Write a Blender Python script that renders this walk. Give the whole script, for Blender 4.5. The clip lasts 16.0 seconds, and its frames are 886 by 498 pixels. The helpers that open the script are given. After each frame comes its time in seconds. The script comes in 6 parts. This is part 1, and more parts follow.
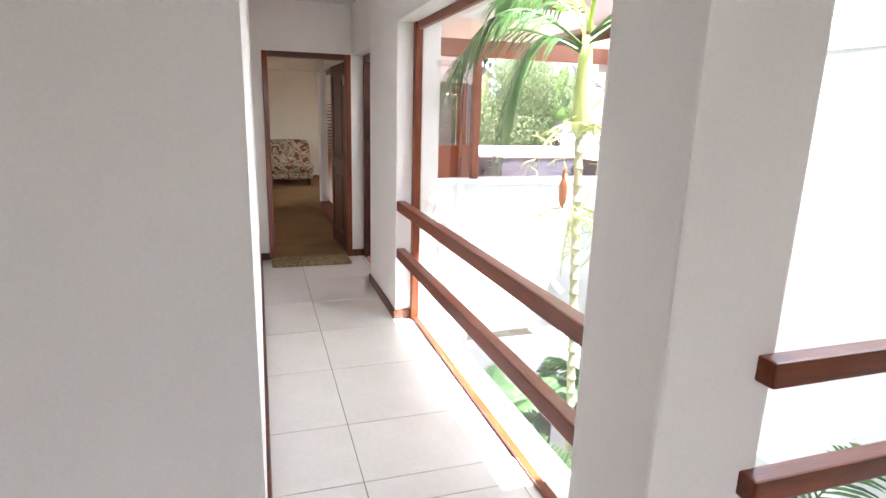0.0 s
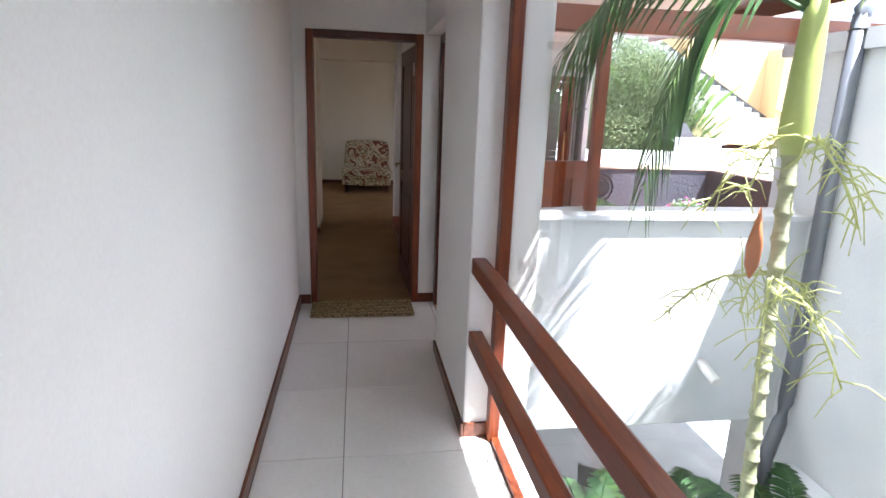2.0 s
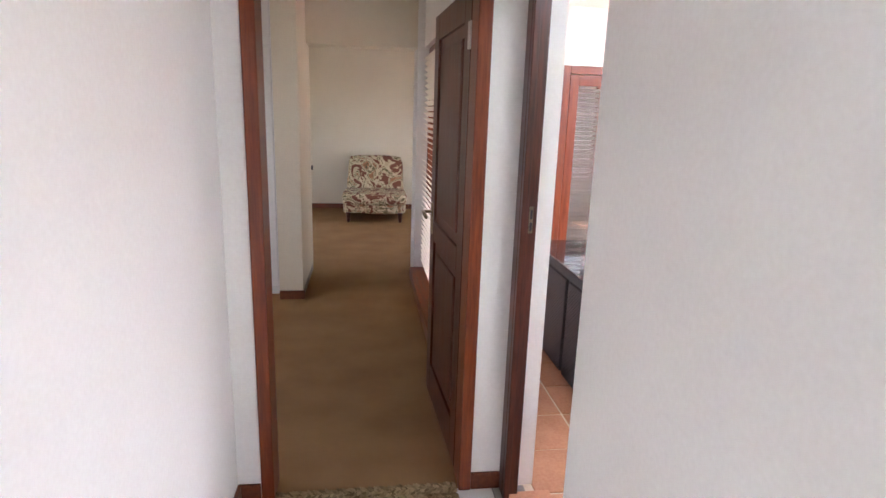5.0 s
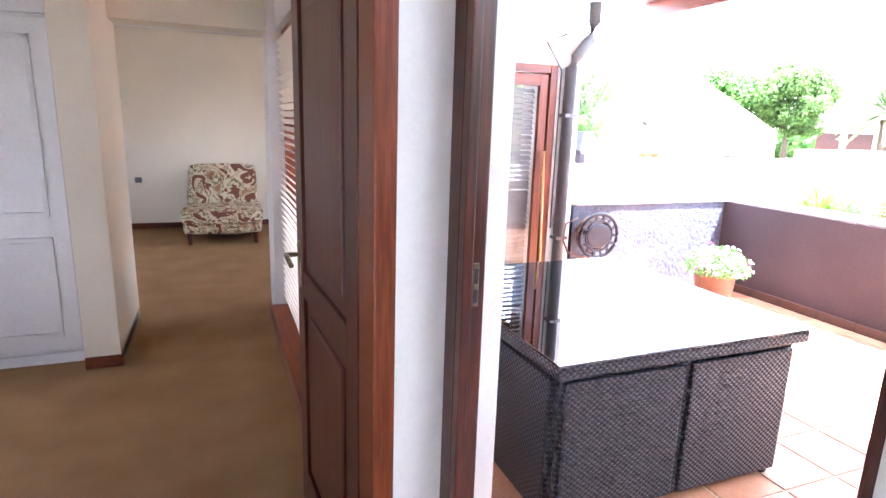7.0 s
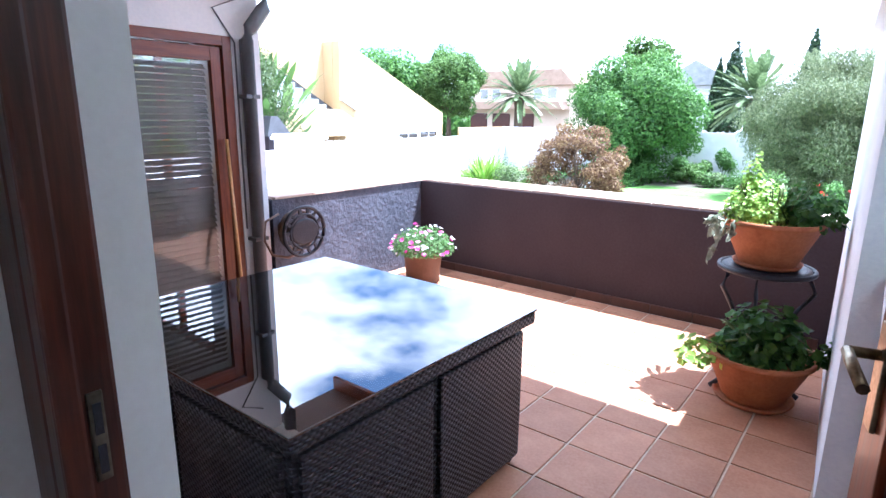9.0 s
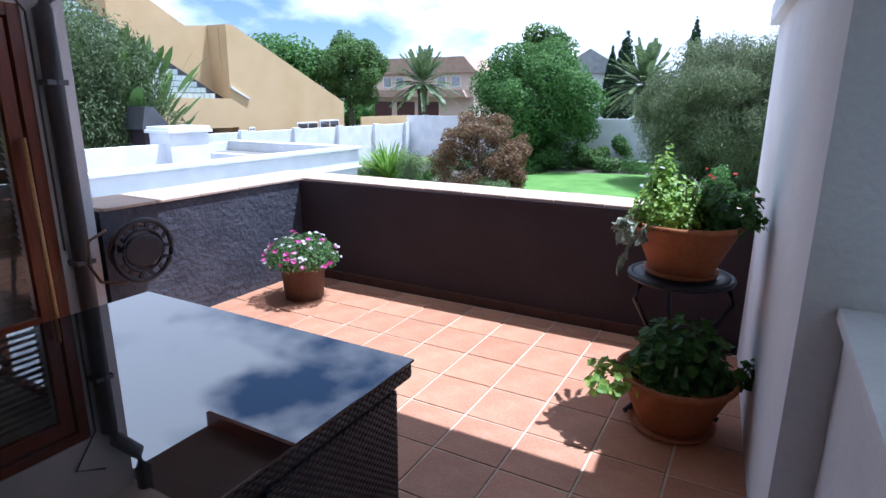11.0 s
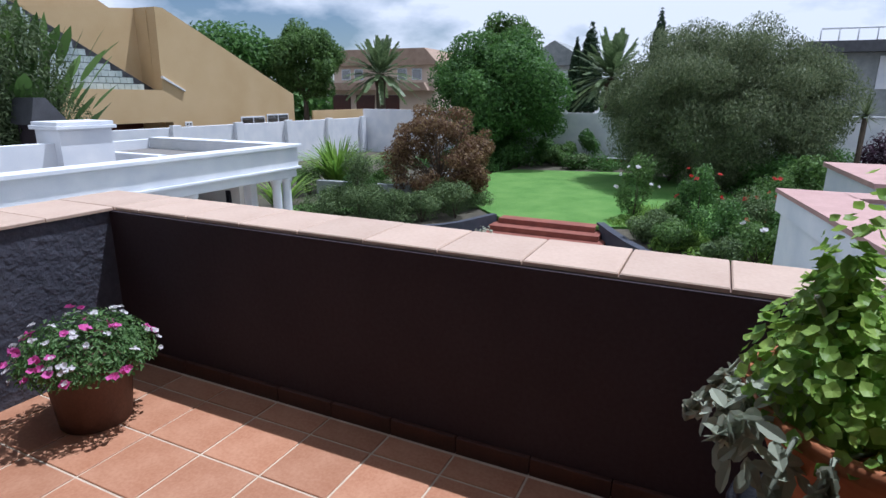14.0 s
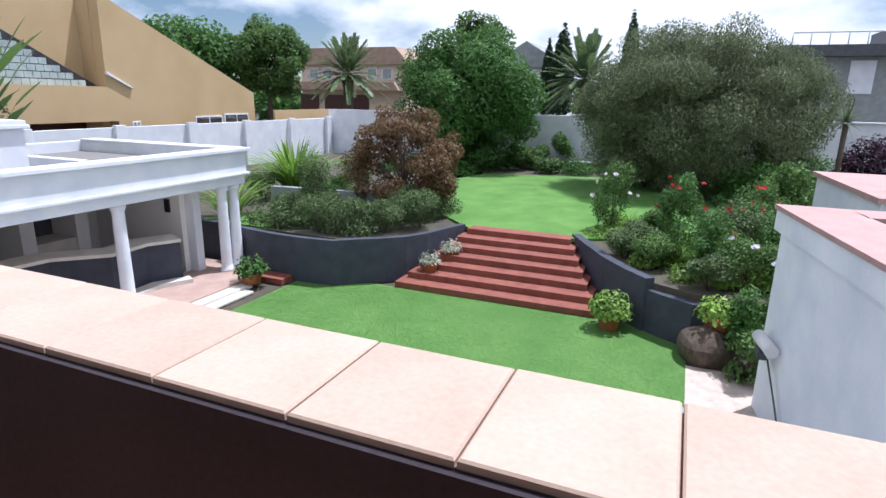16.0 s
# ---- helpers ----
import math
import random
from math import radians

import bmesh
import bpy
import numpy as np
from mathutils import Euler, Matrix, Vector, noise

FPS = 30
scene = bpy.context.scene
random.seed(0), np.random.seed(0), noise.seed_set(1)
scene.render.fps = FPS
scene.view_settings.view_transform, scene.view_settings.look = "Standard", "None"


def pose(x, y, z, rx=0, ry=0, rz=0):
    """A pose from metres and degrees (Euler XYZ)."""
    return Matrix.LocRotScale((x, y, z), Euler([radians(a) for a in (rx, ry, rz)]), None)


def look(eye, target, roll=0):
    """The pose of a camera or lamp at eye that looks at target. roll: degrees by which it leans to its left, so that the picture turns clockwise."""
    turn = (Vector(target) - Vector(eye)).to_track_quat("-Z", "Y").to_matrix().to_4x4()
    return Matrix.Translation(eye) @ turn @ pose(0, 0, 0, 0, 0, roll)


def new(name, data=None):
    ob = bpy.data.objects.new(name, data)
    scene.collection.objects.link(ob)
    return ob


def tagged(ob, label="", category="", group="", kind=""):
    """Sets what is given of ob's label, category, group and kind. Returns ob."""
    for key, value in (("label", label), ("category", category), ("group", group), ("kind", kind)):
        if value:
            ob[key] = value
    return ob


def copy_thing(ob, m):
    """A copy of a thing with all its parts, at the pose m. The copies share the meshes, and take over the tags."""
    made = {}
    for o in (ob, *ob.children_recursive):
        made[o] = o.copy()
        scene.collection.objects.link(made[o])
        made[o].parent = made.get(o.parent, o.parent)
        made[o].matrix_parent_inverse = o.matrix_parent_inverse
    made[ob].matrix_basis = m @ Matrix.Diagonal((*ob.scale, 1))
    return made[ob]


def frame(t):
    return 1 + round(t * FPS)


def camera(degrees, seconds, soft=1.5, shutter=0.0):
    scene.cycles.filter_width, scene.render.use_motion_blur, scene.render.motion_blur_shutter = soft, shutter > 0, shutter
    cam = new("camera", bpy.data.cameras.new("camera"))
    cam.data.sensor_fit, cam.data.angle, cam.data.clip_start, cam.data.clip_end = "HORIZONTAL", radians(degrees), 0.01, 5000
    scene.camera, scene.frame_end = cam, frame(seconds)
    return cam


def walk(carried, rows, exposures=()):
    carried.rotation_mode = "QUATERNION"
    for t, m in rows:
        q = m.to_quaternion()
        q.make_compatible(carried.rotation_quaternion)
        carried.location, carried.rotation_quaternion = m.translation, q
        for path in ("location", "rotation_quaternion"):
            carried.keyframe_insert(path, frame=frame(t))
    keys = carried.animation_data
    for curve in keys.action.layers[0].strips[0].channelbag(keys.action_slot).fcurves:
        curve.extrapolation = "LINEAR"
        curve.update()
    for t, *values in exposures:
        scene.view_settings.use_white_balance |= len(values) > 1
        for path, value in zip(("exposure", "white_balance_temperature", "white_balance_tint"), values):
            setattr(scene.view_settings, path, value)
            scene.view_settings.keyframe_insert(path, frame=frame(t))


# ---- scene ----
cam = camera(75.9, 16.0)
PATH = [
    (0, (0.459, 0.013, 1.554), (1.061, 1.862, 1.086), 1.6),
    (0.5, (0.617, 0.42, 1.55), (1.179, 2.282, 1.084), 1.7),
    (1, (0.753, 0.799, 1.55), (1.25, 2.679, 1.083), 1.8),
    (1.5, (0.822, 1.184, 1.563), (1.212, 3.086, 1.085), 1.9),
    (2, (0.887, 1.596, 1.57), (1.187, 3.513, 1.087), 2.0),
    (2.5, (0.954, 2.032, 1.571), (1.192, 3.958, 1.086), 2.1),
    (3, (0.964, 2.467, 1.582), (1.191, 4.395, 1.098), 2.3),
    (3.5, (0.971, 2.917, 1.58), (1.197, 4.844, 1.095), 2.2),
    (4, (0.913, 3.318, 1.623), (1.153, 5.241, 1.129), 2.8),
    (4.2, (0.921, 3.447, 1.606), (1.16, 5.373, 1.122), 2.4),
    (6.3, (0.958, 4.648, 1.542), (1.405, 6.545, 1.094), 2.1),
    (6.5, (0.968, 4.726, 1.545), (1.476, 6.608, 1.097), 2.1),
    (7, (1.03, 4.876, 1.537), (1.755, 6.687, 1.097), 1.8),
    (7.5, (1.131, 5.008, 1.536), (2.078, 6.714, 1.096), 1.5),
    (8, (1.192, 5.145, 1.533), (2.352, 6.712, 1.089), 1.3),
    (8.5, (1.245, 5.285, 1.523), (2.622, 6.663, 1.072), 1.1),
    (9, (1.356, 5.374, 1.515), (2.886, 6.574, 1.048), 0.7),
    (9.5, (1.542, 5.439, 1.513), (3.142, 6.538, 1.033), 0.2),
    (9.7, (1.603, 5.468, 1.518), (3.224, 6.533, 1.031), 0.1),
    (11.8, (2.435, 5.697, 1.507), (4.142, 6.607, 0.999), 0.2),
    (12, (2.574, 5.744, 1.494), (4.283, 6.648, 0.982), 0.1),
    (12.5, (2.908, 5.864, 1.482), (4.625, 6.75, 0.97), 0.5),
    (13, (3.25, 5.998, 1.478), (4.974, 6.87, 0.964), 0.5),
    (13.5, (3.624, 6.122, 1.441), (5.355, 6.977, 0.921), 0.1),
    (14, (3.943, 6.229, 1.447), (5.686, 7.061, 0.927), 0.4),
    (14.5, (4.267, 6.32, 1.451), (6.026, 7.122, 0.937), 1.1),
    (15, (4.612, 6.408, 1.445), (6.379, 7.19, 0.93), 1.1),
    (15.5, (4.918, 6.501, 1.447), (6.693, 7.265, 0.93), 1.0),
    (16, (5.195, 6.562, 1.446), (6.977, 7.309, 0.929), 1.0),
]
walk(cam, [(t, look(eye, target, roll)) for t, eye, target, roll in PATH], exposures=((0.0, 3.68, 6400, 16), (0.7, 3.42, 6300, 15), (1.5, 2.95, 6050, 14), (2.5, 2.74, 5950, 14), (3.0, 2.88, 5950, 15), (3.5, 3.12, 6250, 16), (4.0, 3.55, 6200, 15), (6.5, 4.55, 5650, 19), (7.8, 4.7, 5450, 19), (8.4, 4.3, 5500, 18), (8.9, 2.8, 5150, 14), (9.3, 2.15, 5050, 12), (9.7, 1.7, 5050, 12), (11.8, 0.5, 5100, 13), (12.5, 0.3, 5200, 13), (13.3, 0.05, 5350, 13), (14.0, -0.15, 5450, 13), (14.5, -0.22, 5450, 13), (15.0, -0.15, 5500, 14), (16.0, 0.22, 5600, 15)))

# ---- world and sun ----
SUN = Vector((0.298, -0.235, 1.0)).normalized()
world = bpy.data.worlds.new("world")
scene.world = world
world.use_nodes = True
wn, wl = world.node_tree.nodes, world.node_tree.links
sky = wn.new("ShaderNodeTexSky")
sky.sky_type = "NISHITA"
sky.sun_disc = False
sky.sun_elevation = math.asin(SUN.z)
sky.sun_rotation = math.atan2(SUN.x, SUN.y)
sky.air_density, sky.dust_density, sky.ozone_density = 1.0, 0.6, 1.5
tc = wn.new("ShaderNodeTexCoord")
mp = wn.new("ShaderNodeMapping")
mp.inputs["Scale"].default_value = (1.0, 1.0, 2.3)
mp.inputs["Location"].default_value = (0.35, 0.1, 0.0)
wl.new(tc.outputs["Generated"], mp.inputs["Vector"])
cn = wn.new("ShaderNodeTexNoise")
cn.inputs["Scale"].default_value, cn.inputs["Detail"].default_value, cn.inputs["Roughness"].default_value = 2.7, 10.0, 0.52
wl.new(mp.outputs["Vector"], cn.inputs["Vector"])
cr = wn.new("ShaderNodeValToRGB")
cr.color_ramp.elements[0].position, cr.color_ramp.elements[1].position = 0.395, 0.52
wl.new(cn.outputs["Fac"], cr.inputs["Fac"])
cm = wn.new("ShaderNodeMix")
cm.data_type = "RGBA"
cm.inputs["B"].default_value = (12.2, 12.4, 12.8, 1)
wl.new(cr.outputs["Color"], cm.inputs["Factor"])
wl.new(sky.outputs["Color"], cm.inputs["A"])
wl.new(cm.outputs["Result"], wn["Background"].inputs["Color"])
wn["Background"].inputs["Strength"].default_value = 0.078

sun = new("sun", bpy.data.lights.new("sun", "SUN"))
sun.data.energy, sun.data.angle, sun.data.color = 5.0, radians(0.55), (1.0, 0.98, 0.95)
sun.matrix_world = look(tuple(SUN * 40), (0, 0, 0))


# ---- materials ----
def nodes_of(name):
    m = bpy.data.materials.new(name)
    m.use_nodes = True
    return m, m.node_tree.nodes, m.node_tree.links, m.node_tree.nodes["Principled BSDF"]


def surface(name, dark, light, rough=0.6, scale=6.0, fine=60.0, bump=0.15, metal=0.0, spec=0.5, stretch=(1, 1, 1), dist=0.01, per=0.0, coat=0.0, grime=0.25):
    """Two-scale noise between two colours with bump; per: brightness spread from piece to piece."""
    m, n, l, p = nodes_of(name)
    co = n.new("ShaderNodeTexCoord")
    ma = n.new("ShaderNodeMapping")
    ma.inputs["Scale"].default_value = stretch
    l.new(co.outputs["Object"], ma.inputs["Vector"])
    a = n.new("ShaderNodeTexNoise")
    a.inputs["Scale"].default_value, a.inputs["Detail"].default_value = scale, 6
    b = n.new("ShaderNodeTexNoise")
    b.inputs["Scale"].default_value, b.inputs["Detail"].default_value = fine, 4
    for t in (a, b):
        l.new(ma.outputs["Vector"], t.inputs["Vector"])
    mx = n.new("ShaderNodeMix")
    mx.inputs["Factor"].default_value = grime + 0.15
    l.new(a.outputs["Fac"], mx.inputs["A"])
    l.new(b.outputs["Fac"], mx.inputs["B"])
    r = n.new("ShaderNodeValToRGB")
    r.color_ramp.elements[0].position, r.color_ramp.elements[1].position = 0.35, 0.65
    r.color_ramp.elements[0].color, r.color_ramp.elements[1].color = (*dark, 1), (*light, 1)
    l.new(mx.outputs["Result"], r.inputs["Fac"])
    out = r.outputs["Color"]
    if per:
        oi = n.new("ShaderNodeObjectInfo")
        h = n.new("ShaderNodeHueSaturation")
        mr = n.new("ShaderNodeMapRange")
        mr.inputs["To Min"].default_value, mr.inputs["To Max"].default_value = 1 - per, 1 + per
        l.new(oi.outputs["Random"], mr.inputs["Value"])
        l.new(mr.outputs["Result"], h.inputs["Value"])
        l.new(out, h.inputs["Color"])
        out = h.outputs["Color"]
    l.new(out, p.inputs["Base Color"])
    rr = n.new("ShaderNodeMapRange")
    rr.inputs["To Min"].default_value, rr.inputs["To Max"].default_value = max(0.02, rough - 0.1), min(1, rough + 0.1)
    l.new(a.outputs["Fac"], rr.inputs["Value"])
    l.new(rr.outputs["Result"], p.inputs["Roughness"])
    p.inputs["Metallic"].default_value = metal
    p.inputs["Specular IOR Level"].default_value = spec
    p.inputs["Coat Weight"].default_value = coat
    if bump:
        bp = n.new("ShaderNodeBump")
        bp.inputs["Strength"].default_value, bp.inputs["Distance"].default_value = bump, dist
        l.new(b.outputs["Fac"], bp.inputs["Height"])
        l.new(bp.outputs["Normal"], p.inputs["Normal"])
    return m


def leafy(name, dark, light, rough=0.5, glow=0.35):
    """Foliage: each leaf its own tone, part of the light passes through."""
    m, n, l, p = nodes_of(name)
    g = n.new("ShaderNodeNewGeometry")
    r = n.new("ShaderNodeValToRGB")
    r.color_ramp.elements[0].color, r.color_ramp.elements[1].color = (*dark, 1), (*light, 1)
    l.new(g.outputs["Random Per Island"], r.inputs["Fac"])
    l.new(r.outputs["Color"], p.inputs["Base Color"])
    p.inputs["Roughness"].default_value = rough
    p.inputs["Specular IOR Level"].default_value = 0.35
    t = n.new("ShaderNodeBsdfTranslucent")
    l.new(r.outputs["Color"], t.inputs["Color"])
    mx = n.new("ShaderNodeMixShader")
    mx.inputs["Fac"].default_value = glow
    l.new(p.outputs["BSDF"], mx.inputs[1])
    l.new(t.outputs["BSDF"], mx.inputs[2])
    l.new(mx.outputs["Shader"], n["Material Output"].inputs["Surface"])
    return m


def wood(name, dark, light, rough=0.36, axis=2, scale=9.0, coat=0.1):
    st = [14.0, 14.0, 14.0]
    st[axis] = 0.9
    return surface(name, dark, light, rough, scale * 0.35, scale * 1.6, 0.12, stretch=tuple(st), dist=0.002, coat=coat, spec=0.35)


def glass(name, tint=(1, 1, 1), rough=0.0):
    m, n, l, p = nodes_of(name)
    tr = n.new("ShaderNodeBsdfTransparent")
    tr.inputs["Color"].default_value = (*tint, 1)
    gl = n.new("ShaderNodeBsdfGlossy")
    gl.inputs["Roughness"].default_value = rough
    lw_ = n.new("ShaderNodeLayerWeight")
    pw = n.new("ShaderNodeMath")
    pw.operation = "POWER"
    pw.inputs[1].default_value = 5.0
    l.new(lw_.outputs["Facing"], pw.inputs[0])
    ad = n.new("ShaderNodeMath")
    ad.operation = "MULTIPLY_ADD"
    ad.inputs[1].default_value, ad.inputs[2].default_value = 0.9, 0.035
    l.new(pw.outputs[0], ad.inputs[0])
    mx = n.new("ShaderNodeMixShader")
    l.new(ad.outputs[0], mx.inputs["Fac"])
    l.new(tr.outputs["BSDF"], mx.inputs[1])
    l.new(gl.outputs["BSDF"], mx.inputs[2])
    l.new(mx.outputs["Shader"], n["Material Output"].inputs["Surface"])
    n.remove(p)
    return m


M = {}
M["plaster"] = surface("white wall plaster", (0.74, 0.71, 0.68), (0.80, 0.78, 0.75), 0.75, 1.2, 90, 0.1, dist=0.003, spec=0.25)
M["plaster_out"] = surface("white outdoor plaster", (0.66, 0.68, 0.72), (0.80, 0.80, 0.81), 0.85, 1.6, 45, 0.5, dist=0.006, spec=0.15, grime=0.1)
M["ceiling"] = surface("ceiling paint", (0.76, 0.75, 0.73), (0.80, 0.79, 0.78), 0.85, 2, 60, 0.1, spec=0.2)
M["cream"] = surface("cream wall plaster", (0.70, 0.63, 0.50), (0.76, 0.70, 0.57), 0.75, 1.2, 90, 0.1, dist=0.003, spec=0.25)
M["skirting_tile"] = surface("dark red skirting tile", (0.055, 0.028, 0.022), (0.09, 0.042, 0.03), 0.55, 5, 70, 0.2, spec=0.3)
M["soffit_wood"] = wood("dark stained soffit boards", (0.05, 0.022, 0.014), (0.10, 0.048, 0.03), 0.5, 1)
M["wood_y"] = wood("varnished red wood along y", (0.10, 0.019, 0.006), (0.205, 0.047, 0.013), 0.36, 1)
M["wood_x"] = wood("varnished red wood along x", (0.10, 0.019, 0.006), (0.205, 0.047, 0.013), 0.36, 0)
M["wood_z"] = wood("varnished red wood upright", (0.10, 0.019, 0.006), (0.205, 0.047, 0.013), 0.36, 2)
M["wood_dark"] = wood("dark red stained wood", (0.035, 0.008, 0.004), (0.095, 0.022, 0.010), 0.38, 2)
M["skirt"] = wood("dark red skirting wood", (0.07, 0.018, 0.008), (0.17, 0.05, 0.02), 0.35, 1)
M["tile_in"] = surface("polished cream tile", (0.68, 0.65, 0.61), (0.75, 0.72, 0.68), 0.12, 3, 40, 0.02, spec=0.85, per=0.03, dist=0.001)
M["grout_in"] = surface("grey grout", (0.16, 0.15, 0.14), (0.24, 0.22, 0.2), 0.9, 20, 90)
M["terracotta_tile"] = surface("terracotta floor tile", (0.38, 0.168, 0.09), (0.50, 0.26, 0.155), 0.55, 5, 70, 0.2, per=0.09, dist=0.003, spec=0.35)
M["grout_out"] = surface("pale sandy grout", (0.52, 0.42, 0.31), (0.66, 0.55, 0.42), 0.95, 12, 80)
M["coping"] = surface("pale pink coping tile", (0.46, 0.325, 0.245), (0.54, 0.405, 0.315), 0.6, 4, 60, 0.06, per=0.06, dist=0.002, spec=0.3)
M["coping_joint"] = surface("brown coping joint", (0.16, 0.11, 0.09), (0.24, 0.17, 0.14), 0.95, 12, 80)
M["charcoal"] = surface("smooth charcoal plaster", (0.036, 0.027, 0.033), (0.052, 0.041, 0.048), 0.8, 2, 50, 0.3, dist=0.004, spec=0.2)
M["carpet"] = surface("tan carpet", (0.215, 0.122, 0.055), (0.285, 0.172, 0.082), 0.95, 3, 400, 0.6, dist=0.004, spec=0.1)
M["glass"] = glass("window glass")
M["iron"] = surface("dark painted cast iron", (0.010, 0.010, 0.016), (0.026, 0.026, 0.036), 0.5, 14, 80, 0.3, spec=0.4)
M["pipe"] = surface("slate grey painted pipe", (0.075, 0.085, 0.10), (0.11, 0.12, 0.14), 0.4, 5, 50, 0.1)
M["clay"] = surface("terracotta clay", (0.32, 0.105, 0.042), (0.45, 0.175, 0.075), 0.7, 9, 60, 0.25, dist=0.003, spec=0.25)
M["clay_dark"] = surface("dark brown clay", (0.075, 0.035, 0.022), (0.12, 0.06, 0.04), 0.65, 9, 60, 0.2)
M["soil"] = surface("potting soil", (0.025, 0.016, 0.01), (0.06, 0.04, 0.025), 0.95, 30, 90, 0.8, dist=0.01)
M["metal"] = surface("brushed steel", (0.45, 0.43, 0.4), (0.62, 0.6, 0.57), 0.35, 20, 100, 0.05, metal=1.0)
M["white_paint"] = surface("white cupboard paint", (0.70, 0.68, 0.66), (0.78, 0.76, 0.74), 0.45, 3, 50, 0.05)
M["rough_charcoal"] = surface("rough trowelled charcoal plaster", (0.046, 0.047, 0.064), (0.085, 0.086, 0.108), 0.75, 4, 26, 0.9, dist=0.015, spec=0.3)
M["ochre"] = surface("ochre render", (0.50, 0.355, 0.185), (0.57, 0.42, 0.24), 0.9, 0.7, 25, 0.2, spec=0.15)
M["grass"] = surface("lawn soil under grass", (0.085, 0.195, 0.042), (0.165, 0.295, 0.078), 0.9, 1.1, 45, 0.4, dist=0.012, spec=0.1)
M["earth"] = surface("garden earth", (0.05, 0.045, 0.03), (0.10, 0.085, 0.055), 0.95, 2, 30, 0.6)
M["brick_red"] = surface("red brick paving", (0.165, 0.042, 0.027), (0.265, 0.085, 0.054), 0.75, 4, 40, 0.3, per=0.1)
M["pale_brick"] = surface("pale pinkish paving brick", (0.40, 0.32, 0.26), (0.55, 0.46, 0.39), 0.85, 6, 40, 0.4, dist=0.008)
M["patio_tile"] = surface("dusty pink patio tile", (0.36, 0.24, 0.19), (0.47, 0.33, 0.27), 0.6, 3, 40, 0.15)
M["cream_stone"] = surface("cream stone counter", (0.55, 0.51, 0.45), (0.68, 0.64, 0.58), 0.5, 4, 50, 0.1)
M["bark"] = surface("brown bark", (0.06, 0.045, 0.03), (0.14, 0.10, 0.07), 0.9, 7, 30, 0.8, stretch=(3, 3, 1), dist=0.02)


# ---- mesh helpers ----
def bm_new():
    return bmesh.new()


def bx(bm, x0, x1, y0, y1, z0, z1, bevel=0.0):
    """A box between the given bounds, with rounded edges where bevel is given."""
    r = bmesh.ops.create_cube(bm, size=1.0)
    for v in r["verts"]:
        v.co = Vector((x0 + (v.co.x + 0.5) * (x1 - x0), y0 + (v.co.y + 0.5) * (y1 - y0), z0 + (v.co.z + 0.5) * (z1 - z0)))
    if bevel:
        es = list({e for v in r["verts"] for e in v.link_edges})
        bmesh.ops.bevel(bm, geom=es, offset=bevel, segments=2, affect="EDGES", profile=0.6)
    return bm


def box(*a):
    return bx(bm_new(), *a)


def lathe(profile, seg=28, bm=None, at=(0, 0, 0)):
    """A turned solid from (radius, height) pairs."""
    bm = bm or bm_new()
    rings = []
    for r, z in profile:
        rings.append([bm.verts.new((at[0] + r * math.cos(2 * math.pi * k / seg), at[1] + r * math.sin(2 * math.pi * k / seg), at[2] + z)) for k in range(seg)])
    for a, b in zip(rings, rings[1:]):
        for k in range(seg):
            bm.faces.new((a[k], a[(k + 1) % seg], b[(k + 1) % seg], b[k])).smooth = True
    for ring, flip in ((rings[0], True), (rings[-1], False)):
        bm.faces.new(list(reversed(ring)) if flip else ring)
    return bm


def tube(points, radius, seg=8, bm=None, taper=1.0):
    """A round bar through the points."""
    bm = bm or bm_new()
    pts = [Vector(p) for p in points]
    rings = []
    for i, p in enumerate(pts):
        d = (pts[min(i + 1, len(pts) - 1)] - pts[max(i - 1, 0)]).normalized()
        s = d.orthogonal().normalized() if abs(d.z) > 0.95 else d.cross(Vector((0, 0, 1))).normalized()
        u = s.cross(d)
        r = radius * (1 + (taper - 1) * i / max(1, len(pts) - 1))
        rings.append([bm.verts.new(p + r * (math.cos(2 * math.pi * k / seg) * s + math.sin(2 * math.pi * k / seg) * u)) for k in range(seg)])
    for a, b in zip(rings, rings[1:]):
        for k in range(seg):
            bm.faces.new((a[k], a[(k + 1) % seg], b[(k + 1) % seg], b[k])).smooth = True
    bm.faces.new(list(reversed(rings[0])))
    bm.faces.new(rings[-1])
    return bm


def prism(poly, axis, a, b, bm=None):
    """A solid from a polygon in the plane across the axis ('x', 'y' or 'z'), from a to b along it."""
    bm = bm or bm_new()
    put = {"x": lambda p, q, w: (w, p, q), "y": lambda p, q, w: (p, w, q), "z": lambda p, q, w: (p, q, w)}[axis]
    lo = [bm.verts.new(put(p, q, a)) for p, q in poly]
    hi = [bm.verts.new(put(p, q, b)) for p, q in poly]
    n = len(poly)
    bm.faces.new(lo)
    bm.faces.new(list(reversed(hi)))
    for i in range(n):
        bm.faces.new((lo[i], hi[i], hi[(i + 1) % n], lo[(i + 1) % n]))
    bmesh.ops.recalc_face_normals(bm, faces=bm.faces)
    return bm


def part(name, bm, material, parent=None, label="", at=None):
    me = bpy.data.meshes.new(name)
    bm.to_mesh(me)
    bm.free()
    me.materials.append(material)
    ob = new(name, me)
    if parent:
        ob.parent = parent
    if at is not None:
        ob.matrix_basis = at
    if label:
        ob["label"] = label
    return ob


def arrays(name, verts, faces, material, parent=None, label="", smooth=False):
    me = bpy.data.meshes.new(name)
    me.from_pydata(verts, [], faces)
    me.materials.append(material)
    if smooth:
        me.polygons.foreach_set("use_smooth", [True] * len(me.polygons))
    ob = new(name, me)
    if parent:
        ob.parent = parent
    if label:
        ob["label"] = label
    return ob


